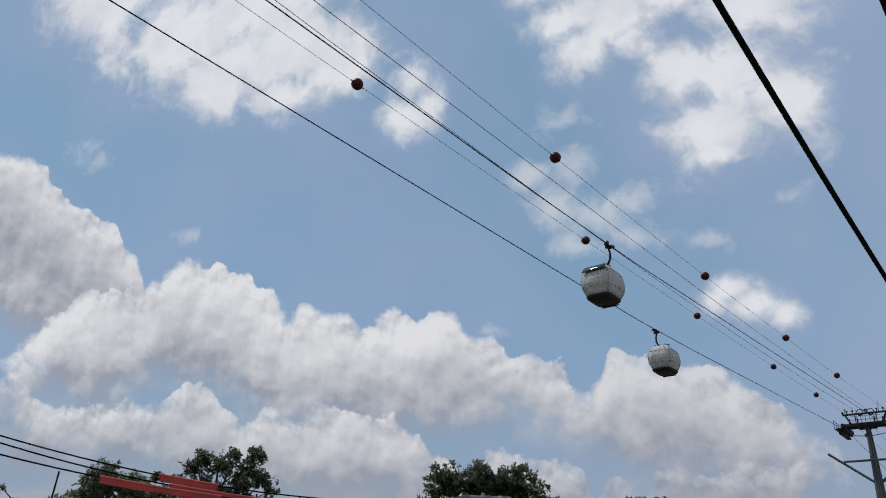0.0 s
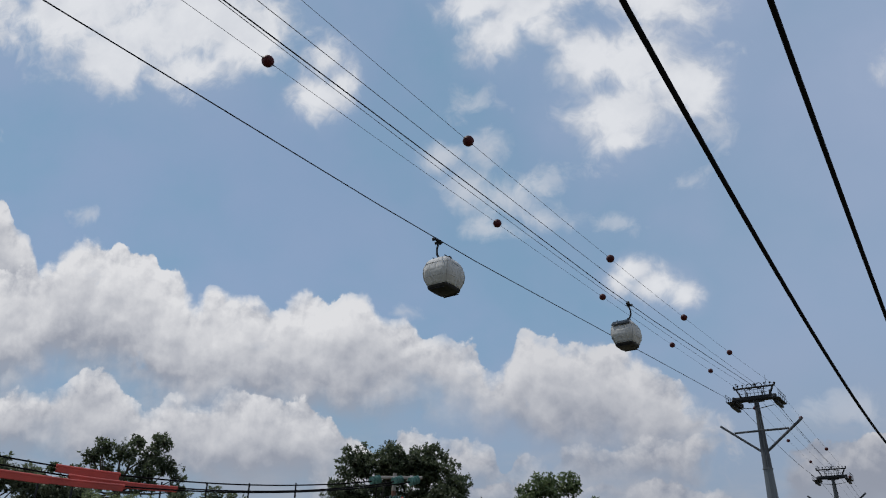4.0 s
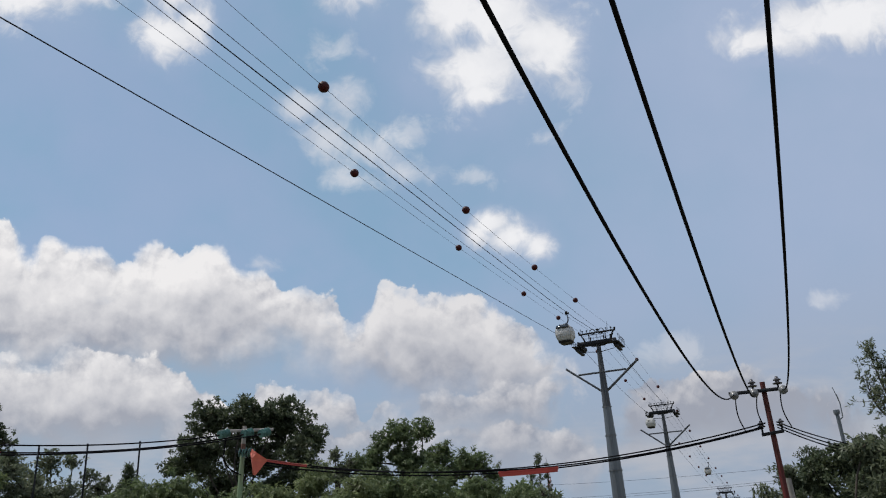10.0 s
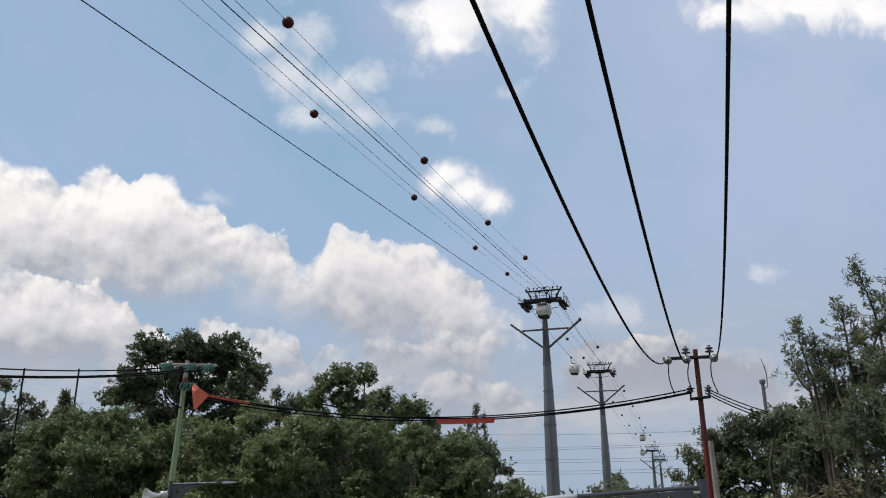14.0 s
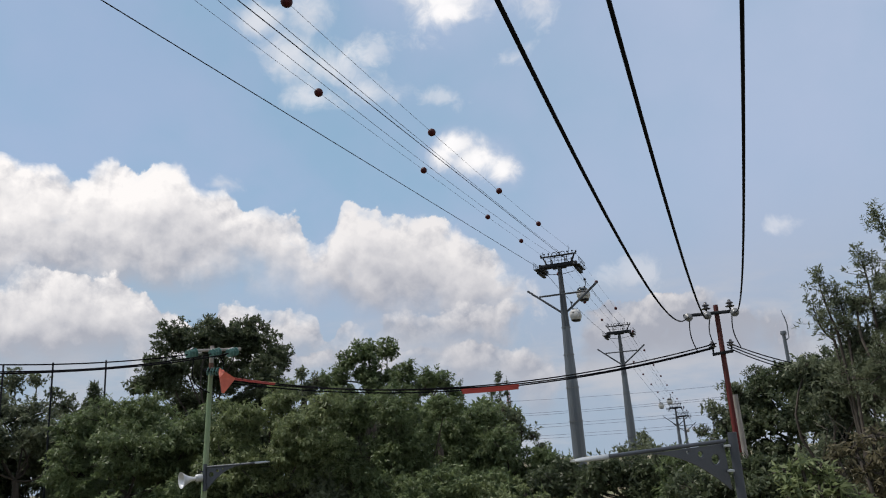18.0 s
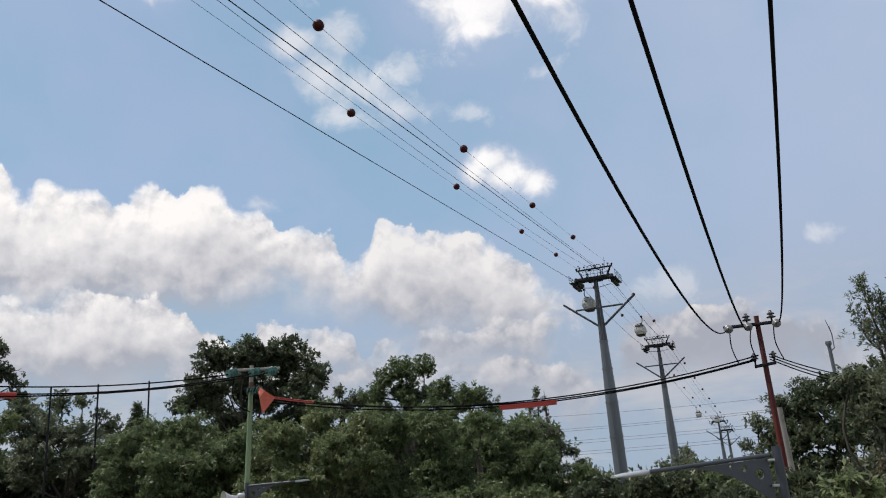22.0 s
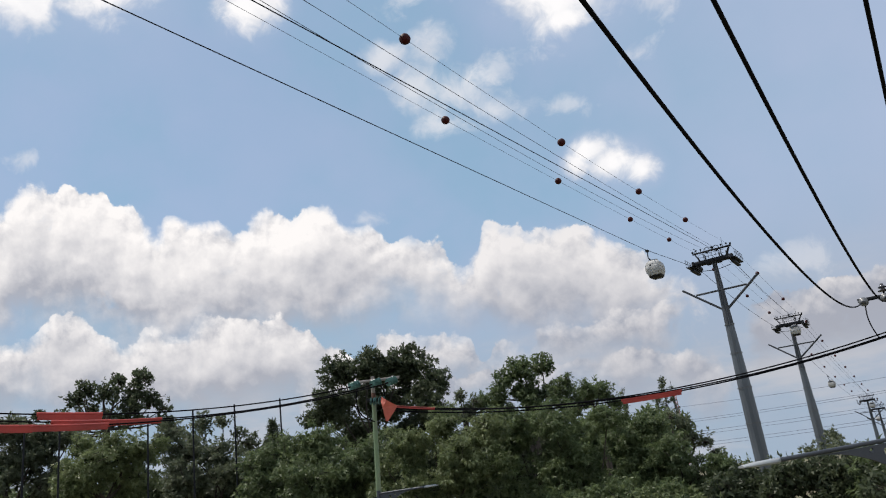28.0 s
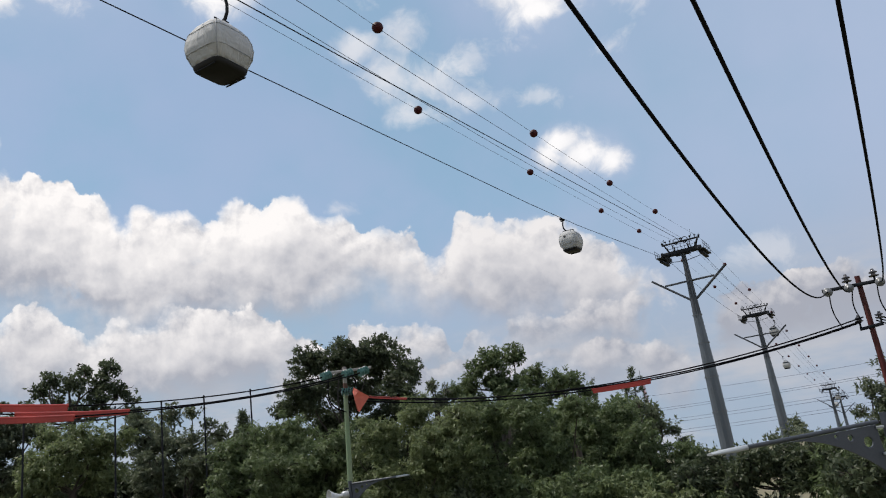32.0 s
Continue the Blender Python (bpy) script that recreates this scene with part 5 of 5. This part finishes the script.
TALL_SHRUB = [(51.0, 7.2, 1.13), (52.6, 8.3, 0.74), (54.0, 8.9, 0.87), (55.2, 9.4, 0.93), (52.9, 6.0, 2.19), (50.6, 4.7, 1.69), (55.0, 6.6, 2.48), (51.9, 2.7, 2.56), (54.2, 2.6, 2.84), (49.8, 2.1, 1.50), (57.0, 9.7, 1.39), (57.0, 6.7, 2.75)]
NEAR_SHRUB = [(44.5, -3.5, 0.61), (45.7, -3.0, 0.68), (46.7, -3.5, 0.75), (44.9, -4.7, 0.90), (46.6, -5.0, 0.96), (47.6, -4.6, 0.66), (48.3, -5.4, 0.94)]
NEAR_SHRUB_B = [(47.9, -2.4, 0.59), (49.1, -2.1, 0.80), (50.4, -1.4, 0.86), (49.5, -3.5, 1.08), (50.3, -4.6, 1.07), (50.9, -2.9, 1.07)]
RIGHT_FILL = [(48.7, 1.1, 2.03), (50.8, 1.5, 2.33), (48.8, -2.0, 2.37), (51.2, -1.4, 2.48), (46.4, -3.9, 2.04), (49.6, -4.7, 2.32), (48.3, 2.8, 1.04), (49.7, 3.3, 1.24), (52.3, 2.8, 1.76), (47.1, 3.2, 0.98)]
RIGHT_LOW = [(43.1, -4.5, 1.91), (41.0, -4.3, 1.75), (38.7, -4.5, 1.77), (44.8, -5.1, 1.88), (42.6, -3.2, 1.55)]
FAR_BUSH = [(35.6, -1.3, 0.88), (34.2, -1.6, 0.81), (36.7, -1.9, 0.80), (35.5, -0.6, 0.48)]
LOW_BUSH = [(29.8, -2.9, 1.39), (32.3, -3.0, 1.51), (34.1, -3.0, 1.56), (36.1, -3.2, 1.67), (37.9, -3.4, 1.63), (34.8, -4.2, 1.46), (28.2, -3.5, 1.40), (31.0, -4.1, 1.52)]
LOW_BUSH_OLD = [(32.2, -2.8, 1.37), (34.9, -3.2, 1.44), (37.6, -3.4, 1.41), (30.1, -3.6, 1.62), (39.8, -3.8, 1.39)]
THIN_TREE = [(26.3, 1.4, 0.67), (27.4, 0.1, 0.75), (25.5, 2.1, 0.51), (26.6, 0.4, 0.67), (24.6, 1.1, 0.67), (28.0, -0.9, 0.58)]


def leaf_mesh(name, rng, cen, rad, count, leaf, slim, droop, mat, parent, upright=0.0, per=8, flat=1.0, arch=0.0):
    """Thousands of small folded leaves in rosettes on the outer parts of many clumps."""
    tufts = max(count // per, 4)
    count = tufts * per
    w = rad ** 2
    idx = rng.choice(len(cen), tufts, p=w / w.sum())
    d = rng.normal(size=(tufts, 3))
    d /= np.linalg.norm(d, axis=1)[:, None]
    reach = (rad[idx] * (0.30 + 0.85 * rng.random(tufts) ** 0.6))[:, None]
    d[:, 2] *= flat
    c = cen[idx] + d * reach
    # sprays arch over and hang at their ends
    c[:, 2] -= arch * (d[:, 0] ** 2 + d[:, 1] ** 2) * reach[:, 0]
    way = d + rng.normal(size=(tufts, 3)) * 0.35 + np.array([0, 0, 0.25 + upright])
    way /= np.linalg.norm(way, axis=1)[:, None]
    c, way = np.repeat(c, per, axis=0), np.repeat(way, per, axis=0)
    ax = way * (0.25 + 0.65 * rng.random(count))[:, None] + rng.normal(size=(count, 3)) * 0.62
    ax[:, 2] -= droop
    ax /= np.linalg.norm(ax, axis=1)[:, None]
    p = c + way * leaf * (rng.random(count) - 0.5)[:, None] * 1.2 + ax * leaf * 0.08
    nr = way * 0.9 + rng.normal(size=(count, 3)) * 0.45 + np.array([0, 0, 0.4])
    nr -= ax * (nr * ax).sum(1)[:, None]
    nr /= np.linalg.norm(nr, axis=1)[:, None] + 1e-9
    sd = np.cross(ax, nr)
    ln = leaf * (0.6 + 0.8 * rng.random(count))[:, None]
    v = np.empty((count, 4, 3))
    v[:, 0] = p
    v[:, 1] = p + ax * ln * 0.45 + sd * ln * slim / 2 + nr * ln * 0.06
    v[:, 2] = p + ax * ln - nr * ln * 0.10
    v[:, 3] = p + ax * ln * 0.45 - sd * ln * slim / 2 + nr * ln * 0.06
    me = bpy.data.meshes.new(name)
    me.vertices.add(count * 4)
    me.vertices.foreach_set("co", v.reshape(-1).astype(np.float32))
    me.loops.add(count * 4)
    me.loops.foreach_set("vertex_index", np.arange(count * 4, dtype=np.int32))
    me.polygons.add(count)
    me.polygons.foreach_set("loop_start", np.arange(0, count * 4, 4, dtype=np.int32))
    me.polygons.foreach_set("loop_total", np.full(count, 4, dtype=np.int32))
    me.materials.append(mat)
    me.update(calc_edges=True)
    o = new(name, me)
    o.parent = parent
    return o


def limb(s, a, b, r0, r1, rng, bend=0.12, n=6):
    a, b = Vector(a), Vector(b)
    length = (b - a).length
    j = Vector(rng.normal(size=3)) * length * bend
    pts, rs = [], []
    for i in range(n + 1):
        q = i / n
        pts.append(a.lerp(b, q) + j * math.sin(math.pi * q) + Vector((0, 0, -length * 0.10 * math.sin(math.pi * q))))
        rs.append(r0 + (r1 - r0) * q)
    s.tube(pts, rs, 6)
    return pts


def tree(lobes, r, mat, label, seed, leaf=0.26, slim=0.38, droop=0.35, dense=1.0, depth=1.0, clumps=58, upright=0.0, category="tree", name="tree", twigs=True, loose=1.0, clump=0.19, flat=0.62, arch=0.45):
    """A tree whose crown is built of lobes, each of many leaf clumps, on a branching trunk."""
    rng = np.random.default_rng(seed)
    places = []
    for az, el, ang in lobes:
        rr = r * math.tan(radians(ang)) / math.cos(radians(el))
        dr = r + rng.uniform(-1, 1) * depth * rr * 0.8
        places.append((np.array(at_el(az, el, dr)), rr))
    mean = np.mean([p for p, _ in places], axis=0)
    gz = ground_z(mean[0], mean[1])
    root = Vector((mean[0], mean[1], gz - 0.1))
    t = empty(name, Matrix.Translation(root))
    off = np.array(root)
    cen, rad = [], []
    wood = Shape()
    low = min(p[2] - q for p, q in places)
    fork_z = max(gz + 1.2, min(low + 0.5, mean[2] - 0.8))
    fork = Vector((0, 0, fork_z - root.z))
    girth = 0.04 + 0.014 * (mean[2] - gz)
    limb(wood, (0, 0, 0), fork, girth * 1.35, girth, rng, 0.03)
    for p, q in places:
        b = Vector(p - off)
        limb(wood, fork, b, girth * 0.38, 0.025, rng, 0.12)
        for k in range(clumps):
            d = rng.normal(size=3)
            d /= np.linalg.norm(d)
            d[2] = d[2] * 0.85 + 0.12
            c = p - off + d * q * rng.uniform(0.25, 1.08) * loose
            cr = q * clump * rng.uniform(0.7, 1.3)
            cen.append(c)
            rad.append(cr)
            if twigs and k % 3 == 0:
                limb(wood, b, Vector(c), 0.030, 0.008, rng, 0.12, 3)
        cen.append(p - off)
        rad.append(q * 0.62)
    wood.ob("trunk", BARK, t)
    cen, rad = np.array(cen), np.array(rad)
    area = (4 * math.pi * rad ** 2).sum()
    count = int(min(110000, dense * 0.56 * area / (leaf * leaf * slim * 0.5)))
    leaf_mesh("crown", rng, cen, rad, count, leaf, slim, droop, mat, t, upright, 8, flat, arch)
    return tagged(t, label, category)


def build_trees():
    tree(DARK_TREE, 60.0, LEAF_DARK, "broad dark evergreen tree rising over the others", 11, 0.227, 0.50, 0.2, 1.35)
    tree(ROUND_TREE, 46.0, LEAF_MID, "round-topped green tree with sky showing through", 12, 0.202, 0.40, 0.3, 1.0)
    tree(ROUND_SIDE, 45.0, LEAF_MID, "leafy green tree tops round a taller crown", 35, 0.18, 0.36, 0.5, 1.0)
    tree(SIDE_TREE, 47.0, LEAF_MID, "smaller green tree with drooping leaf sprays", 13, 0.202, 0.36, 0.5, 0.95)
    tree(SPRIG_TREE, 44.0, LEAF_GREY, "thin young tree with feathery upright tips", 14, 0.24, 0.34, 0.1, 0.6, upright=0.5)
    tree(FRONT_A, 36.0, LEAF_MID, "leafy green tree with drooping sprays beside a pole", 15, 0.172, 0.34, 0.6, 1.15)
    tree(FRONT_B, 34.0, LEAF_LIGHT, "leafy light green tree with drooping sprays", 16, 0.172, 0.32, 0.7, 1.1)
    tree(FRONT_C, 35.0, LEAF_MID, "dense green tree with long drooping leaves", 17, 0.172, 0.32, 0.7, 1.15)
    tree(FRONT_D, 37.0, LEAF_MID, "green tree with darker hollows at the street's edge", 18, 0.172, 0.34, 0.6, 1.1)
    tree(LEFT_TREE, 56.0, LEAF_DARK, "tall dark tree with bare limbs and loose tufts", 19, 0.227, 0.55, 0.15, 0.75, loose=1.05)
    tree(LEFT_BACK, 64.0, LEAF_GREY, "grey-green tree with loose tufts far back", 20, 0.28, 0.5, 0.2, 0.7)
    tree(LEFT_LOW_A, 46.0, LEAF_GREY, "dark bushy tree under orange covered wires", 21, 0.202, 0.42, 0.35, 1.3)
    tree(LEFT_LOW_B, 42.0, LEAF_LIGHT, "yellowish green tree with drooping sprays", 22, 0.185, 0.34, 0.6, 1.05)
    tree(LEFT_LOW_C, 47.0, LEAF_GREY, "grey-green bushy tree behind tall thin posts", 23, 0.202, 0.40, 0.4, 0.95)
    tree(FAR_LEFT, 48.0, LEAF_GREY, "loose dark tree top behind street wires", 24, 0.25, 0.42, 0.4, 0.8)
    tree(HEDGE, 40.0, LEAF_DARK, "dense dark green tree behind a red pole", 25, 0.168, 0.6, 0.25, 1.1)
    tree(HEDGE_TOP, 43.0, LEAF_DARK, "fine dark green tree sloping up behind a red pole", 36, 0.15, 0.40, 0.2, 0.9, upright=0.2)
    tree(HEDGE_THIN, 42.0, LEAF_GREY, "thin grey-green branches reaching from a dark tree", 26, 0.22, 0.36, 0.1, 0.55, upright=0.3)
    tree(TALL_SHRUB, 21.0, LEAF_GREY, "tall grey-green shrub with upright feathery shoots", 27, 0.11, 0.24, 0.1, 0.62, upright=0.35, clumps=40)
    tree(NEAR_SHRUB, 13.0, LEAF_LIGHT, "light green shrub with long narrow leaflets", 28, 0.15, 0.30, 0.3, 0.8, category="shrub", name="shrub")
    tree(NEAR_SHRUB_B, 15.0, LEAF_DRY, "half dry shrub with bare twigs and few leaves", 29, 0.12, 0.30, 0.6, 0.6, category="shrub", name="shrub")
    tree(FAR_BUSH, 92.0, LEAF_GREY, "far grey-green bushes at the foot of a tower", 30, 0.42, 0.4, 0.1, 0.55, upright=0.4, category="bush", name="bush")
    tree(LOW_BUSH + LOW_BUSH_OLD, 33.0, LEAF_DARK, "dark green bushes below a street lamp", 31, 0.20, 0.42, 0.4, 1.0, category="bush", name="bush")
    tree(THIN_TREE, 50.0, LEAF_GREY, "thin see-through tree with fine twigs", 32, 0.24, 0.42, 0.2, 0.5, loose=1.1)

    tree(RIGHT_FILL, 25.0, LEAF_GREY, "dim tangled grey-green tree beside the road", 33, 0.17, 0.36, 0.3, 1.0)
    tree(RIGHT_LOW, 24.0, LEAF_DARK, "dark low bushes behind a street lamp mast", 34, 0.18, 0.40, 0.3, 1.0, category="bush", name="bush")

    # a broad-leaved plant close by
    rng = np.random.default_rng(90)
    root = at(-18.2, 7.0)
    root.z = ground_z(root.x, root.y)
    t = empty("broad_leaf_plant", Matrix.Translation(root))
    tip = EYE + 7.0 * math.tan(radians(0.4)) - root.z
    s = Shape()
    s.tube([(0, 0, -0.1), (0.05, 0, tip * 0.6), (0, 0, tip - 0.15)], [0.05, 0.035, 0.02], 7)
    s.ob("stem", BARK, t)
    for k in range(7):
        w = 2 * math.pi * k / 7 + 0.3
        lf = Shape()
        for i in range(7):
            q = i / 6
            c = Vector((math.cos(w) * q * 0.34, math.sin(w) * q * 0.34, tip - 0.15 + 0.22 * math.sin(q * 2.6) - 0.10 * q))
            sd = Vector((-math.sin(w), math.cos(w), 0)) * (0.075 * math.sin(math.pi * min(q + 0.06, 1)) + 0.004)
            lf.v += [tuple(c - sd + Vector((0, 0, 0.02))), tuple(c), tuple(c + sd + Vector((0, 0, 0.02)))]
        for i in range(6):
            a = i * 3
            lf.f += [(a, a + 1, a + 4, a + 3), (a + 1, a + 2, a + 5, a + 4)]
        o = lf.ob("leaf", LEAF_BROAD, t)
        o.modifiers.new("thick", "SOLIDIFY").thickness = 0.004
    tagged(t, "pale green broad-leaved plant with arching leaves", "plant")

    # a dim belt of trees behind, and low growth in front
    rng = np.random.default_rng(77)
    for k, az0 in enumerate((-38, -31, -24, -17, -10, -3, 4, 11, 18)):
        lobes = []
        for i in range(20):
            lobes.append((az0 + 8.0 * ((i * 0.382) % 1.0) + rng.normal() * 0.3, 2.1 - 7.5 * (i / 19.0) + rng.normal() * 0.4, 1.5 + 0.7 * rng.random()))
        tree(lobes, 50.0 + 3 * rng.random(), (LEAF_DARK, LEAF_GREY, LEAF_MID)[k % 3], "bushy tree in a dim belt behind the others", 50 + k, 0.36, 0.46, 0.35, 0.94)
    for k, az0 in enumerate((-30, -24, -18, -12, -6, 0, 6, 12, 18, 24, 30, 36)):
        lobes = []
        for i in range(7):
            lobes.append((az0 + 7.5 * rng.random(), -3.4 - 5.0 * rng.random(), 1.8 + 0.8 * rng.random()))
        tree(lobes, 32.0 + 2 * rng.random(), (LEAF_MID, LEAF_LIGHT, LEAF_GREY, LEAF_MID)[k % 4], "leafy bush growing under taller trees", 70 + k, 0.20, 0.36, 0.5, 0.95, category="bush", name="bush")

    # a small conifer far back
    rng = np.random.default_rng(40)
    tip = at_el(-4.05, 5.72, 70.0)
    t = empty("conifer", Matrix.Translation((tip.x, tip.y, 0)))
    Shape().tube([(0, 0, 0), (0, 0, tip.z)], [0.2, 0.03], 8).ob("trunk", BARK, t)
    cen, rad = [], []
    for k in range(70):
        q = rng.random() ** 0.8
        z = tip.z - 0.15 - 4.6 * q
        w = rng.uniform(0, 2 * math.pi)
        x = (0.15 + 1.35 * q) * rng.uniform(0.3, 1.0)
        cen.append((x * math.cos(w), x * math.sin(w), z))
        rad.append(0.16 + 0.30 * q)
    leaf_mesh("crown", rng, np.array(cen), np.array(rad), 9000, 0.30, 0.30, 0.3, LEAF_DARK, t)
    tagged(t, "small dark conifer with a pointed top", "conifer")

    # slender poplars far behind
    for az, el, wide in ((25.35, 4.95, 0.55), (25.95, 4.6, 0.4), (22.42, 4.6, 0.35), (24.7, 3.6, 0.5)):
        tip = at_el(az, el, 85.0)
        t = empty("poplar", Matrix.Translation((tip.x, tip.y, 0)))
        Shape().tube([(0, 0, 0), (0, 0, tip.z)], [0.16, 0.02], 8).ob("trunk", BARK, t)
        cen = [(rng.normal() * wide * 0.30, rng.normal() * wide * 0.30, tip.z - 0.1 - 5.5 * rng.random() ** 0.9) for k in range(30)]
        leaf_mesh("crown", rng, np.array(cen), np.full(30, wide * 0.30), 1000, 0.24, 0.4, -0.3, LEAF_GREY, t, 0.6, 4)
        tagged(t, "slender poplar with a see-through column of leaves", "poplar", "far poplars")

    # upright shoots over the tall shrub
    for az, el, az2, el2, r, n in ((48.9, 9.55, 49.5, 5.6, 21.0, 26), (53.2, 13.2, 53.9, 9.4, 21.5, 24), (55.6, 12.5, 55.2, 8.5, 20.5, 30), (51.7, 10.6, 51.9, 7.5, 21.0, 20), (49.9, 8.2, 50.1, 5.2, 21.0, 20), (48.3, 7.6, 49.2, 5.0, 21.5, 16), (57.2, 12.8, 56.6, 8.6, 20.5, 24)):
        tip, low = at_el(az, el, r), at_el(az2, el2, r)
        root = Vector((low.x, low.y, ground_z(low.x, low.y)))
        t = empty("shrub_shoot", Matrix.Translation(root))
        s = Shape()
        limb(s, (0, 0, 0), low - root, 0.05, 0.035, rng, 0.03)
        stem = limb(s, low - root, tip - root, 0.035, 0.006, rng, 0.04, 10)
        cen, rad = [], []
        for k in range(n):
            q = k / (n - 1)
            i = min(int(q * 10), 9)
            c = stem[i].lerp(stem[i + 1], q * 10 - i)
            reach = (1 - q) * 0.36 + 0.05
            e = c + Vector((rng.normal() * reach, rng.normal() * reach, 0.10 + 0.10 * rng.random()))
            s.tube([c, e], [0.010, 0.004], 4)
            for f in (0.45, 1.0):
                cen.append(tuple(c.lerp(e, f)))
                rad.append(0.09 + 0.05 * rng.random())
        s.ob("stem", BARK, t)
        leaf_mesh("leaves", rng, np.array(cen), np.array(rad), 22 * len(cen), 0.11, 0.26, -0.2, LEAF_GREY, t, 0.6)
        tagged(t, "tall upright shoot with small narrow grey-green leaves", "shrub", "shoots of the tall shrub")

    # dry twigs low beside the near shrub
    for k in range(14):
        az, el, r = 47.0 + 7 * rng.random(), -4.5 + 5.0 * rng.random(), 15 + 3 * rng.random()
        tip = at_el(az, el, r)
        root = at(az + rng.normal() * 2, r + 0.5)
        root.z = ground_z(root.x, root.y)
        s = Shape()
        pts = limb(s, (0, 0, 0), tip - root, 0.022, 0.005, rng, 0.08, 9)
        for i in range(4, 10):
            e = pts[i] + Vector(rng.normal(size=3)) * 0.35
            s.tube([pts[i], e], [0.007, 0.003], 4)
        o = s.ob("dry_twig", BARK)
        o.matrix_world = Matrix.Translation(root)
        tagged(o, "bare brown twig curving out of a shrub", "twig", "dry twigs")


build_trees()


# ---- motion of the cabins, and of the ropes that sag under them ----
def motions():
    def loads(off, t):
        return [start + way * SPEED * t for _, o, start, way in CABINS if o == off]

    for o, off, start, way in CABINS:
        rows = []
        for k in range(33):
            s = start + way * SPEED * k
            turn = -LINE_AZ + (0 if way < 0 else 180)
            rows.append((float(k), Matrix.Translation(along(s, off, haul_height(s, loads(off, k)))) @ pose(0, 0, 0, 0, 0, turn)))
        walk(o, rows)
    for o, off, pieces in ROPES:
        base = along(0, off, 23.25)
        for p, a, b in pieces:
            rows = []
            for k in range(17):
                t = 2.0 * k
                ls = loads(off, t)
                pa = along(a, off, haul_height(a, ls)) - base
                pb = along(b, off, haul_height(b, ls)) - base
                rows.append((t, Matrix.Translation(pa) @ (pa - pb).to_track_quat("Y", "Z").to_matrix().to_4x4()))
            walk(p, rows)


motions()
